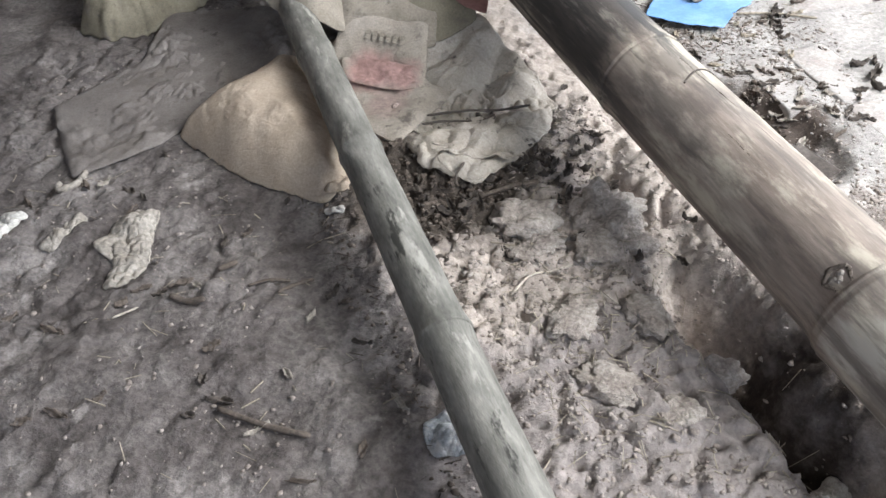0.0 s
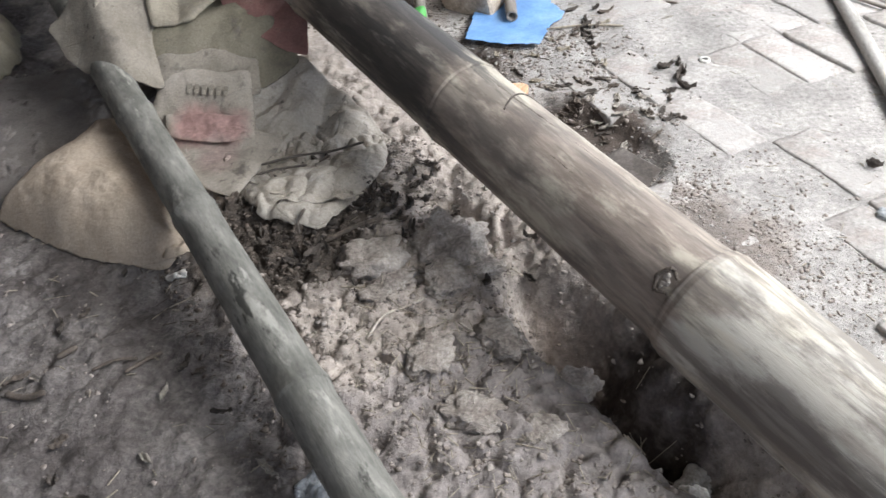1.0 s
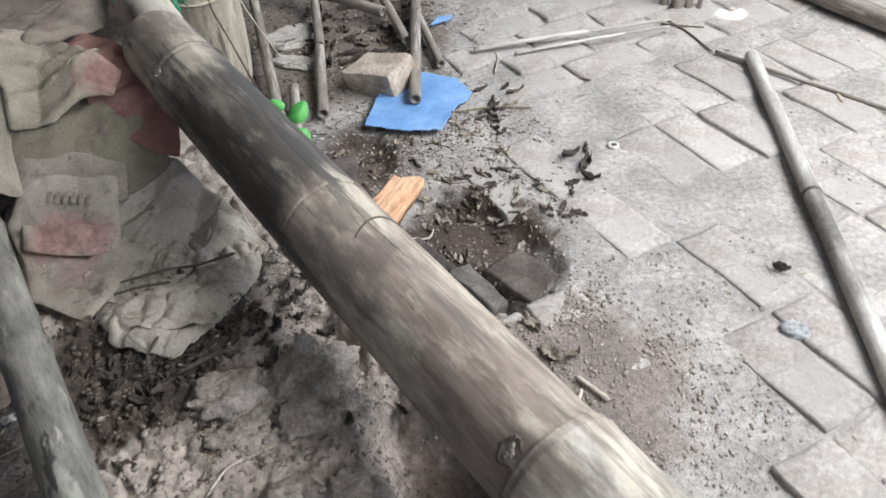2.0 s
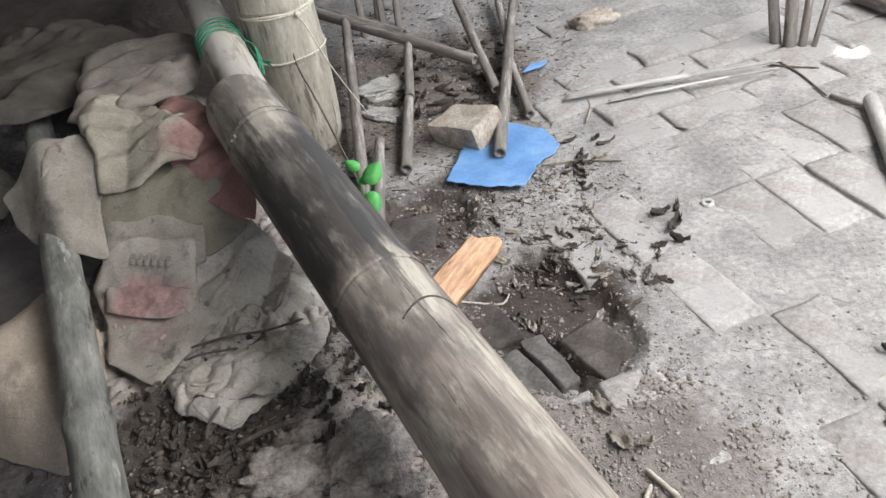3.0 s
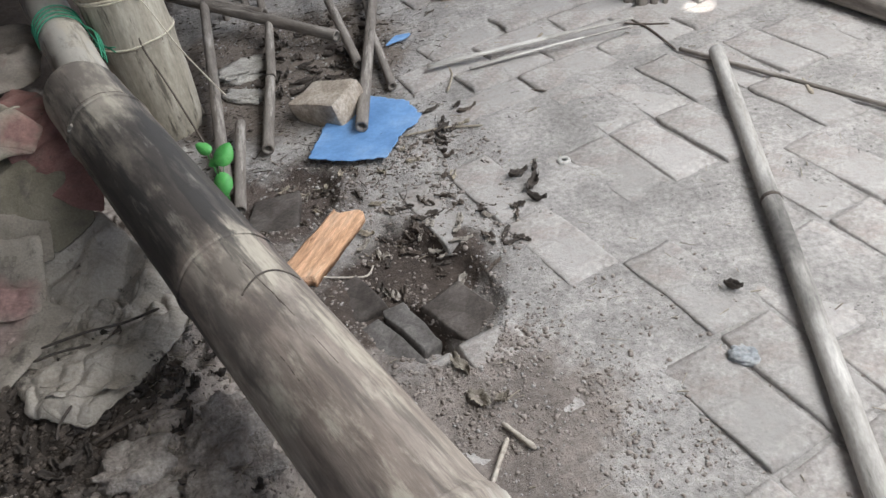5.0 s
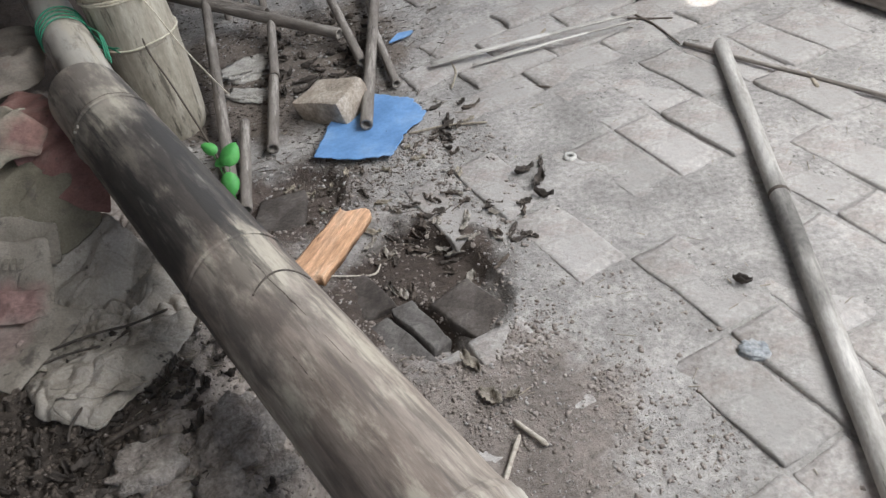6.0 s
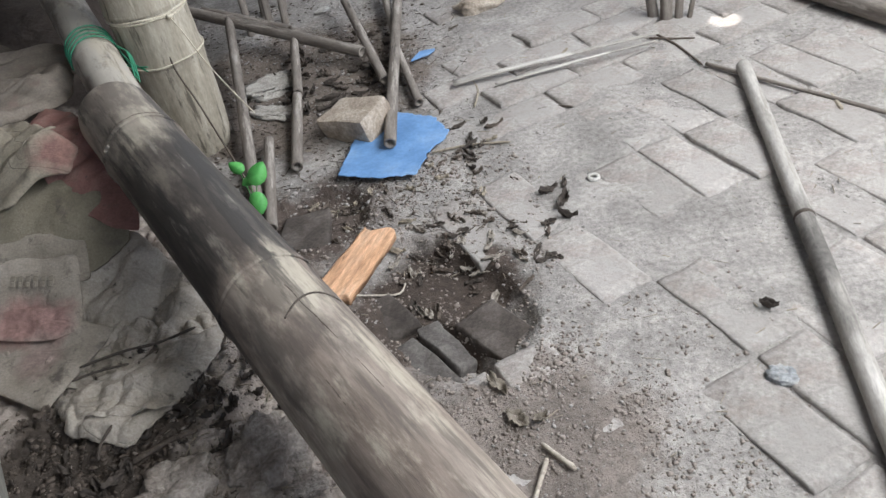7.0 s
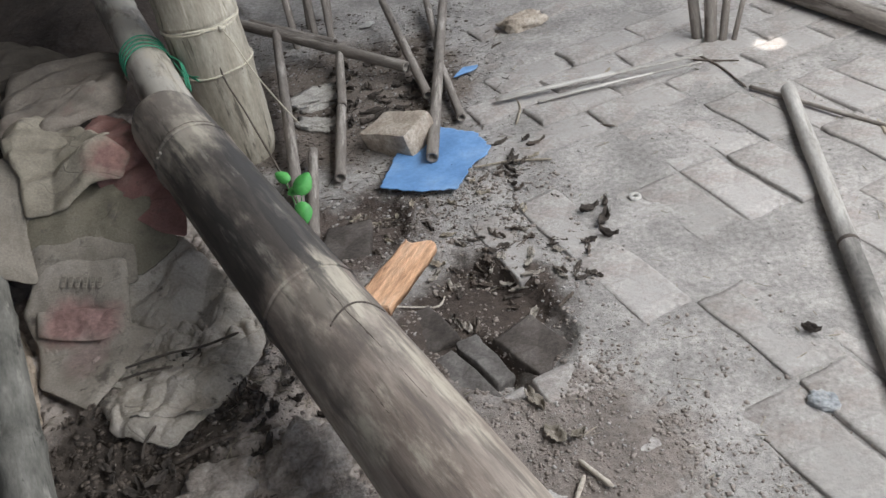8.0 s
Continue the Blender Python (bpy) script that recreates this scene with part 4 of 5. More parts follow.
draped("pale_sack", [(-1.115, 1.89), (-1.04, 1.93), (-0.95, 1.835), (-0.887, 1.82), (-0.78, 1.71), (-0.725, 1.672), (-0.735, 1.61), (-0.80, 1.60), (-0.86, 1.565), (-0.955, 1.558), (-0.975, 1.64), (-1.035, 1.72)],
       "pale woven sack with a reddish corner, folded over the pile", "sack", SACK_PALE, lifted(0.034), 0.014, 0.008, 0.020, 0.8, 260, fray=0.005, crease=0.010, fold_scale=6, flaps=1)
draped("draped_sack", [(-1.20, 1.585), (-1.107, 1.65), (-1.073, 1.70), (-1.03, 1.77), (-0.970, 1.628), (-0.955, 1.53), (-0.93, 1.45), (-1.0, 1.43), (-1.07, 1.465), (-1.15, 1.52)],
       "grey sack cloth draped over the slender bamboo", "sack", SACK_GREY, lambda x, y: pile_z(x, y) + 0.02 + 0.05 * np.exp(-(((x + 1.0) * 0.89 + (y - 1.43) * 0.45) / 0.05) ** 2), 0.02, 0.010, 0.014, 2.0, 300, fray=0.004, crease=0.006, fold_scale=5, flaps=1)
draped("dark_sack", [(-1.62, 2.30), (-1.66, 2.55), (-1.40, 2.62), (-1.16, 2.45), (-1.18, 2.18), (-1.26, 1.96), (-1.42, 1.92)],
       "dusty sack in the dark of the shed", "sack", SACK_SHADED, lifted(-0.03), 0.05, 0.03, 0.03, 0.6, 320, fray=0.006, crease=0.012, fold_scale=6)
for pts in ([(-0.70, 1.225), (-0.62, 1.25), (-0.55, 1.258), (-0.48, 1.285)], [(-0.705, 1.19), (-0.66, 1.205), (-0.60, 1.212)], [(-0.595, 1.06), (-0.605, 1.02), (-0.60, 0.985)]):
    cord("bark_strip", [(x, y, float(pile_z(np.array([x]), np.array([y]))[0]) + 0.036) for x, y in pts], 0.0028, BARK, "black strip of bark lying on the torn sack", "bark")
# flat scraps of husk, paper and film
for poly, mt, lab, cat, nm, sd in [
        ([(-1.275, 0.775), (-1.265, 0.85), (-1.235, 0.89), (-1.185, 0.885), (-1.17, 0.82), (-1.15, 0.73), (-1.17, 0.68), (-1.21, 0.675), (-1.215, 0.74)], PEEL, "crumpled pale dried husk on the earth", "husk", "dried_husk", 340),
        ([(-1.56, 0.76), (-1.53, 0.85), (-1.44, 0.84), (-1.455, 0.80), (-1.48, 0.73)], WHITE, "crumpled white scrap of plastic on the earth", "plastic scrap", "plastic_scrap", 350),
        ([(-0.575, 0.45), (-0.54, 0.475), (-0.505, 0.455), (-0.50, 0.40), (-0.55, 0.395)], SLATE, "crumpled grey plastic film under the bamboo", "plastic scrap", "plastic_film", 360),
        ([(-0.34, 2.93), (-0.31, 2.98), (-0.28, 2.96), (-0.30, 2.92)], WHITE, "white paper scrap among the sticks", "paper scrap", "paper_scrap", 390),
        ([(-1.385, 0.765), (-1.34, 0.86), (-1.32, 0.85), (-1.355, 0.76)], PEEL, "pale flat strip of dry husk on the earth", "husk", "dried_husk", 400),
        ([(-0.865, 0.945), (-0.83, 0.955), (-0.815, 0.935), (-0.85, 0.93)], WHITE, "white paper scrap beside the tan bag", "paper scrap", "paper_scrap", 410)]:
    draped(nm, poly, lab, cat, mt, lambda x, y: ground_z(x, y) * 0.6 + 0.004, 0.010, 0.008, 0.009 if sd < 365 else 0.004, 1.1, sd, fray=0.006 if sd < 365 else 0.002, crease=0.004 if sd < 365 else 0.002, fold_scale=22)


# ---------------------------------------------------------------- loose things on the floor
def plate(name, poly, base, thick, material, label, category, curl=0.0, seed=0, fray=0.004, wave=0.004):
    """A thin stiff piece with a ragged rim."""
    X, Y, faces, dist = sheet_grid(poly, fray, seed, 24, 420, 70)
    Z = base + wave * 2 * fbm(X, Y, 10, 2, seed + 4) + curl * np.exp(-dist / 0.012) * (0.5 + fbm(X, Y, 12, 2, seed + 6))
    ob = solid(name, mesh_of(name, np.stack([X, Y, Z], -1), faces, material), label, category)
    th = ob.modifiers.new("thickness", "SOLIDIFY")
    th.thickness, th.offset = thick, -1
    return ob


plate("blue_plastic_sheet", [(-0.22, 1.812), (-0.20, 1.895), (-0.16, 2.055), (-0.155, 2.12), (-0.12, 2.13), (-0.118, 2.095), (-0.06, 2.085), (-0.012, 2.06), (0.033, 2.03), (0.074, 1.945),
      (0.058, 1.90), (0.022, 1.875), (-0.022, 1.757), (-0.12, 1.772)], 0.010, 0.0016, BLUE, "torn sky-blue plastic sheet lying flat on the dust", "plastic sheet", 0.005, 5, 0.007)
plate("blue_plastic_scrap", [(-0.01, 2.385), (0.06, 2.425), (0.07, 2.45), (0.02, 2.445)], 0.010, 0.003, BLUE, "small torn scrap of blue plastic on the dust", "plastic scrap", 0.006, 8, 0.003)


def wood_slab(a, b, wide, thick, label, seed):
    """A split slab, rough along the grain, with broken ends."""
    m = along(a, b)
    length = (Vector(b) - Vector(a)).length
    n, w = 40, 14
    rnd = random.Random(seed)
    verts, faces = [], []
    ends = [(0.008 * math.sin(j * 0.5 + 1) + rnd.uniform(-0.0015, 0.0015), 0.009 * math.sin(j * 0.45) + rnd.uniform(-0.002, 0.002)) for j in range(w + 1)]
    for side in (1, -1):
        for i in range(n + 1):
            for j in range(w + 1):
                z = ends[j][0] + (length - ends[j][0] + ends[j][1]) * i / n
                x = (j / w - 0.5) * wide * (1 - 0.10 * (i / n)) + 0.001 * math.sin(i * 0.35 + j)
                g = 0.0007 * math.sin(j * 2.3 + 0.12 * i) + 0.0018 * noise.noise(Vector((j * 0.9, i * 0.12, seed)))
                verts.append((x, side * (thick / 2 + g), z))
    s = (n + 1) * (w + 1)
    for i in range(n):
        for j in range(w):
            a0 = i * (w + 1) + j
            faces.append((a0, a0 + 1, a0 + w + 2, a0 + w + 1))
            faces.append((s + a0, s + a0 + w + 1, s + a0 + w + 2, s + a0 + 1))
    rim = [j for j in range(w + 1)] + [i * (w + 1) + w for i in range(1, n + 1)] + [n * (w + 1) + j for j in range(w - 1, -1, -1)] + [i * (w + 1) for i in range(n - 1, 0, -1)]
    for k in range(len(rim)):
        p, q = rim[k], rim[(k + 1) % len(rim)]
        faces.append((p, s + p, s + q, q))
    return solid("wood_chunk", mesh_of("wood_chunk", verts, faces, ORANGE), label, "wood chunk", m)


wood_slab((-0.222, 1.35, 0.012), (-0.115, 1.565, 0.0), 0.086, 0.024, "freshly split orange wood slab leaning in the pit", 3)


def brick_mesh(name, lx, ly, lz, seed, material, worn=0.012, chip=0.008):
    """A worn brick, its top at z = 0, with rounded, chipped edges."""
    bm = bmesh.new()
    bmesh.ops.create_cube(bm, size=1)
    bmesh.ops.subdivide_edges(bm, edges=list(bm.edges), cuts=5, use_grid_fill=True)
    half = Vector((lx / 2, ly / 2, lz / 2))
    off = Vector((seed * 5.3, seed * 2.1, seed))
    for v in bm.verts:
        p = Vector((math.copysign(abs(v.co.x * 2) ** 0.28 / 2, v.co.x) * lx, math.copysign(abs(v.co.y * 2) ** 0.28 / 2, v.co.y) * ly, v.co.z * lz))
        core = Vector([max(-(h - worn), min(h - worn, c)) for c, h in zip(p, half)])
        d = p - core
        if d.length > 1e-6:
            p = core + d.normalized() * min(worn, d.length)
        n = Vector((noise.noise(p * 14 + off), noise.noise(p * 14 + off + Vector((9, 0, 0))), 0.45 * noise.noise(p * 18 + off + Vector((0, 9, 0)))))
        v.co = p + n * chip - Vector((0, 0, lz / 2))
    me = bpy.data.meshes.new(name)
    bm.to_mesh(me)
    bm.free()
    me.materials.append(material)
    me.polygons.foreach_set("use_smooth", np.ones(len(me.polygons), dtype=bool))
    return me


broken = solid("broken_brick", brick_mesh("broken_brick", 0.165, 0.115, 0.075, 77, RUBBLE, 0.004, 0.012), "broken dusty yellow brick lying by the blue plastic", "brick",
      pose(-0.178, 2.045, 0.070, 8, -10, -38))
broken.data.polygons.foreach_set("use_smooth", np.zeros(len(broken.data.polygons), dtype=bool))
for (x, y, r, s, lab) in [(-0.45, 2.40, (0.058, 0.085, 0.014), 5, "flat pale stone lying among the sticks"), (-0.43, 2.24, (0.065, 0.036, 0.008), 6, "thin pale stone flake on the earth")]:
    me, m = rock("flat_stone", (x, y, gz(x, y) + r[2] * 0.6), r, LIME, s, 0.55, 4, spin=25 * s)
    solid("flat_stone", me, lab, "stone", m)
for (x, y, r, mt, s, lab) in [(0.556, 0.968, (0.024, 0.019, 0.012), SLATE, 11, "blue-grey stone set in the dust"), (0.235, 2.71, (0.07, 0.04, 0.03), RUBBLE, 12, "brown stone lying on far bricks"),
                              (0.062, 0.50, (0.034, 0.028, 0.03), LIME, 13, "pale stone at the edge of the trench"), (-0.575, 1.98, (0.022, 0.014, 0.01), LIME, 14, "small pale stone at the post's foot"),
                              (0.03, 0.42, (0.03, 0.02, 0.02), LIME, 15, "pale stone at the edge of the trench")]:
    me, m = rock("stone", (x, y, gz(x, y) + r[2] * 0.45), r, mt, s, 0.35, 4, spin=s * 31)
    solid("stone", me, lab, "stone", m)
for k, (x, y, r, sp) in enumerate([(-0.468, 0.925, (0.062, 0.050, 0.034), 20), (-0.308, 0.968, (0.078, 0.058, 0.042), 65), (-0.385, 0.955, (0.022, 0.034, 0.014), 10), (-0.43, 0.85, (0.05, 0.03, 0.014), 40),
                                   (-0.33, 0.86, (0.045, 0.035, 0.014), 95), (-0.26, 0.90, (0.04, 0.028, 0.012), 15), (-0.36, 0.68, (0.045, 0.033, 0.014), 70), (-0.24, 0.70, (0.05, 0.03, 0.016), 130),
                                   (-0.13, 0.62, (0.045, 0.03, 0.018), 20), (-0.30, 0.55, (0.05, 0.034, 0.013), 160), (-0.20, 0.50, (0.04, 0.03, 0.012), 45)]):
    me, m = rock("clay_clod", (x, y, gz(x, y) + r[2] * 0.2), r, CLOD, 30 + k, 0.45, 4, spin=sp)
    solid("clay_clod", me, "cracked dry clay clod in the dug soil", "clod", m, "clods in the soil")

# a washer, dead leaves, peel and scraps
v, f = tube_rings([0.0, 0.004, 0.004, 0.0, 0.0], [0.0155, 0.0145, 0.006, 0.006, 0.0155], 24)
solid("metal_washer", mesh_of("metal_washer", v, f, WHITE), "round whitish washer lying on the dust", "washer", pose(0.384, 1.631, gz(0.384, 1.631) + 0.003, 4, 3, 0))


def dead_leaf(x, y, length, wide, spin, seed, material, label, group, name="dead_leaf", lift=0.012, tilt=0.0):
    """A curled dry leaf with a midrib fold."""
    rnd = random.Random(seed)
    n, w = 10, 6
    curl, roll = rnd.uniform(0.3, 1.6), rnd.uniform(0.1, 0.7)
    verts, faces = [], []
    for i in range(n + 1):
        t = i / n
        half = wide / 2 * math.sin(math.pi * min(0.96, 0.06 + 0.9 * t)) ** 0.7 * (1 + 0.3 * math.sin(9 * t + seed) * math.sin(23 * t + 2 * seed))
        for j in range(w + 1):
            s = j / w * 2 - 1
            verts.append((length * (t - 0.5), s * half * math.cos(roll * s), lift * (curl * (t - 0.5) ** 2 * 1.6 + roll * abs(s) ** 1.5) + 0.0035 * math.sin(7 * t + 3 * s + seed) + 0.002 * math.sin(17 * t - 5 * s + seed)))
    for i in range(n):
        for j in range(w):
            a = i * (w + 1) + j
            faces.append((a, a + w + 1, a + w + 2, a + 1))
    ob = solid(name, mesh_of(name, verts, faces, material), label, "leaf", pose(x, y, gz(x, y) + 0.003, tilt, 0, spin), group)
    th = ob.modifiers.new("thickness", "SOLIDIFY")
    th.thickness = 0.0007
    return ob


for k, (x, y, ln, wd, sp) in enumerate([(0.275, 1.605, 0.048, 0.022, 20), (0.315, 1.625, 0.036, 0.012, 80), (0.30, 1.555, 0.060, 0.026, 60), (0.30, 1.50, 0.045, 0.016, 150),
                                        (0.255, 1.488, 0.036, 0.016, 10), (0.595, 1.13, 0.034, 0.014, -30)]):
    dead_leaf(x, y, ln, wd, sp, k + 3, BARK, "curled black dead leaf on the dust", "dead leaves on the paving", lift=0.02)
for x, y, ln, wd, sp in ((0.088, 1.05, 0.055, 0.024, -62), (0.112, 0.965, 0.05, 0.03, -50), (0.15, 0.955, 0.03, 0.016, 30)):
    dead_leaf(x, y, ln, wd, sp, int(ln * 900), SACK_GREY, "grey dry leaf lying in the gravel", "grey leaves in the gravel", lift=0.016)
rl = random.Random(5)
for k in range(46):
    a, rr = rl.uniform(0, 6.28), rl.uniform(0, 1) ** 0.7
    x, y = 0.0 + 0.20 * rr * math.cos(a) + 0.06, 1.42 + 0.16 * rr * math.sin(a)
    dead_leaf(x, y, rl.uniform(0.02, 0.055), rl.uniform(0.008, 0.022), rl.uniform(0, 360), 60 + k, rl.choice([BARK, TWIG, TWIG, PEEL]), "shrivelled dead leaf in the pit", "dead leaves in the pit", lift=0.006, tilt=rl.uniform(-20, 20))
for k in range(50):
    x, y = rl.uniform(-0.40, -0.05), rl.uniform(2.18, 2.72)
    dead_leaf(x, y, rl.uniform(0.03, 0.085), rl.uniform(0.008, 0.02), rl.uniform(0, 360), 160 + k, rl.choice([BARK, BARK, TWIG]), "black dead leaf heaped among the sticks", "dead leaves among the sticks", lift=0.02, tilt=rl.uniform(-25, 25))
for k in range(44):
    x, y = rl.gauss(-0.20, 0.16), rl.gauss(1.72, 0.12)
    if across(x, y) > 0.14:
        dead_leaf(x, y, rl.uniform(0.02, 0.045), rl.uniform(0.008, 0.018), rl.uniform(0, 360), 260 + k, rl.choice([BARK, TWIG, STRAW]), "shrivelled dead leaf on the earth", "dead leaves by the sticks", lift=0.006, tilt=rl.uniform(-20, 20))
for k in range(120):
    x, y = rl.gauss(-0.52, 0.13), rl.gauss(1.10, 0.13)
    dead_leaf(x, y, rl.uniform(0.02, 0.05), rl.uniform(0.008, 0.02), rl.uniform(0, 360), 360 + k, rl.choice([BARK, BARK, TWIG]), "blackened leaf scrap round the torn sack", "leaf scraps by the sacks", lift=0.014, tilt=rl.uniform(-25, 25))
for k in range(14):
    x, y = rl.uniform(0.06, 0.20), rl.uniform(1.72, 1.98)
    dead_leaf(x, y, rl.uniform(0.025, 0.06), rl.uniform(0.006, 0.014), rl.uniform(0, 360), 460 + k, rl.choice([BARK, TWIG, STRAW]), "dry leaf scrap beside the blue plastic", "scraps by the blue plastic", lift=0.012, tilt=rl.uniform(-15, 15))

for k in range(60):
    x, y = rl.uniform(-1.5, -0.55), rl.uniform(0.3, 1.1)
    if across(x, y) < -0.62:
        dead_leaf(x, y, rl.uniform(0.015, 0.05), rl.uniform(0.006, 0.018), rl.uniform(0, 360), 560 + k, rl.choice([BARK, TWIG, TWIG, PEEL]), "dry leaf scrap trodden into the earth", "leaf scraps on the trodden earth", lift=0.006, tilt=rl.uniform(-12, 12))
# green seedling beside the sticks
plant = thing("seedling", "small green seedling with round fresh leaves", "plant", pose(-0.375, 1.60, 0.0))
for k, (x, y, z, ln, wd, sp, tl) in enumerate([(-0.018, 0.027, 0.195, 0.034, 0.028, 150, 30), (0.032, -0.025, 0.20, 0.048, 0.042, 60, 45), (0.046, -0.132, 0.20, 0.044, 0.038, -80, 40), (0.012, -0.020, 0.188, 0.030, 0.024, 215, 20)]):
    n = 14
    vv = [(0, 0, -0.002)] + [(ln / 2 * math.cos(2 * math.pi * j / n) * (1 + 0.3 * max(0, math.cos(2 * math.pi * j / n)) ** 6), wd / 2 * math.sin(2 * math.pi * j / n), 0.003 * math.cos(4 * math.pi * j / n)) for j in range(n)]
    lf = part_of(plant, "leaf", mesh_of("green_leaf", vv, [(0, 1 + j, 1 + (j + 1) % n) for j in range(n)], GREEN_LEAF))
    lf.matrix_basis = pose(x, y, z, 32 + tl * 0.4, 6, 0) @ pose(0, 0, 0, 0, 0, sp)
    th = lf.modifiers.new("thickness", "SOLIDIFY")
    th.thickness = 0.0008
    cord("stem", [(0.0, 0.0, -0.01), (x * 0.3, y * 0.4, z * 0.6), (x, y, z - 0.001)], 0.0011, GREEN_LEAF, parent=plant)

# cords
side = Vector((0.855, 0.518, 0)).normalized()


def loop(c, d, r, turns, pitch, r_cord, seed):
    rnd = random.Random(seed)
    q = d.to_track_quat("Z", "Y")
    return [c + q @ Vector((r * math.cos(a), r * math.sin(a), pitch * a + rnd.uniform(-0.003, 0.003))) for a in np.linspace(0, 2 * math.pi * turns, int(16 * turns))]


tD = (tail_b - tail_a).normalized()
green = thing("green_tie", "green nylon cord wound round the spliced bamboo", "cord")
cord("winding", loop(tail_a + tD * 0.325, tD, 0.0585, 4, 0.0035, 0.002, 3), 0.0021, GREEN_CORD, parent=green)
for k in range(7):
    s = tail_a + tD * (0.31 + 0.011 * k) + side * 0.055 + Vector((0, 0, 0.015))
    cord("strand", [s, s + Vector((0.04 + 0.006 * (k % 3), -0.05 - 0.006 * k, 0.004 - 0.007 * k)), s + Vector((0.065 + 0.009 * k, -0.13 - 0.012 * (k % 4), -0.03 - 0.006 * (k % 3)))], 0.0019, GREEN_CORD, parent=green)
pz = Vector((0, 0, 1))
string = thing("jute_tie", "pale jute string wound round the bamboo post", "cord")
cord("winding", loop(Vector((-0.624, 2.128, 0.40)), pz, 0.1010, 2, 0.001, 0.002, 5), 0.0028, BEIGE_CORD, parent=string)
cord("winding", loop(Vector((-0.622, 2.127, 0.285)), pz, 0.1035, 1.1, 0.001, 0.002, 6), 0.0026, BEIGE_CORD, parent=string)
me, m = rock("knot", (-0.552, 2.052, 0.402), (0.008, 0.007, 0.008), BEIGE_CORD, 3, 0.4, 2)
part_of(string, "knot", me, "small tight knot").matrix_basis = m
cord("loose_end", [(-0.552, 2.052, 0.40), (-0.525, 2.03, 0.36), (-0.50, 2.04, 0.27), (-0.46, 2.05, 0.17), (-0.43, 2.06, 0.10)], 0.0018, BEIGE_CORD, parent=string)
cord("vine", [(-0.585, 2.055, 0.37), (-0.58, 2.03, 0.28), (-0.54, 1.98, 0.20), (-0.47, 1.86, 0.10), (-0.40, 1.72, 0.03)], 0.0026, TWIG, "thin dark vine hanging from the post", "vine")

# roots and twigs that can be told apart
for pts, r, mt, lab in [
        ([(-0.176, 1.362), (-0.134, 1.378), (-0.086, 1.384), (-0.071, 1.417)], 0.0022, ROOT, "pale thin root curling out of the pit"),
        ([(-0.469, 0.728), (-0.44, 0.77), (-0.401, 0.801), (-0.339, 0.832), (-0.298, 0.848)], 0.0024, ROOT, "pale root lying on the dug soil"),
        ([(-0.311, 0.747), (-0.25, 0.70), (-0.201, 0.665)], 0.002, ROOT, "pale thin root on the dug soil"),
        ([(0.143, 0.903), (0.187, 0.846)], 0.0052, ROOT, "pale split twig on the gravel"),
        ([(0.112, 0.80), (0.13, 0.84), (0.147, 0.874)], 0.004, ROOT, "pale dry twig on the gravel"),
        ([(-0.876, 0.688), (-0.85, 0.72), (-0.826, 0.738)], 0.004, TWIG, "dark dry twig on the trodden earth"),
        ([(-0.936, 0.70), (-0.90, 0.715), (-0.864, 0.723)], 0.003, TWIG, "dark dry twig on the trodden earth"),
        ([(-1.004, 0.733), (-0.974, 0.755)], 0.005, TWIG, "short dark twig on the trodden earth"),
        ([(-0.898, 0.439), (-0.82, 0.42), (-0.739, 0.405)], 0.005, TWIG, "dark dry twig on the trodden earth"),
        ([(-1.066, 0.658), (-1.03, 0.652), (-0.999, 0.655)], 0.006, TWIG, "short dark twig on the trodden earth"),
        ([(-1.438, 0.955), (-1.425, 0.93), (-1.395, 0.955), (-1.40, 1.0)], 0.007, PEEL, "curled pale strip beside the grey sheet"),
        ([(-1.15, 0.60), (-1.12, 0.635)], 0.002, ROOT, "pale straw on the trodden earth"),
        ([(-0.56, 1.0), (-0.50, 1.02), (-0.44, 1.03)], 0.005, TWIG, "dark twig lying across the clods"),
        ([(0.31, 1.98), (0.36, 1.98), (0.40, 1.96)], 0.003, TWIG, "dark twig lying on the paving"),
        ([(0.415, 2.25), (0.45, 2.30)], 0.004, STRAW, "short straw lying on the paving"),
        ([(0.70, 2.30), (0.74, 2.20), (0.77, 2.06)], 0.003, TWIG, "thin twig beside the stakes"),
        ([(0.68, 2.26), (0.73, 2.24), (0.80, 2.22)], 0.003, TWIG, "thin twig beside the stakes"),
        ([(0.99, 1.72), (1.0, 1.80)], 0.006, STRAW, "pale straw leaning on the bricks"),
        ([(0.15, 2.06), (0.17, 2.15), (0.16, 2.22)], 0.003, STRAW, "pale straw beside the split strips"),
        ([(0.02, 1.86), (0.12, 1.86), (0.22, 1.84)], 0.003, STRAW, "pale straw beside the blue plastic")]:
    cord("twig", [(x, y, gz(x, y) + r * 0.8 + 0.003) for x, y in pts], r, mt, lab, "twig")

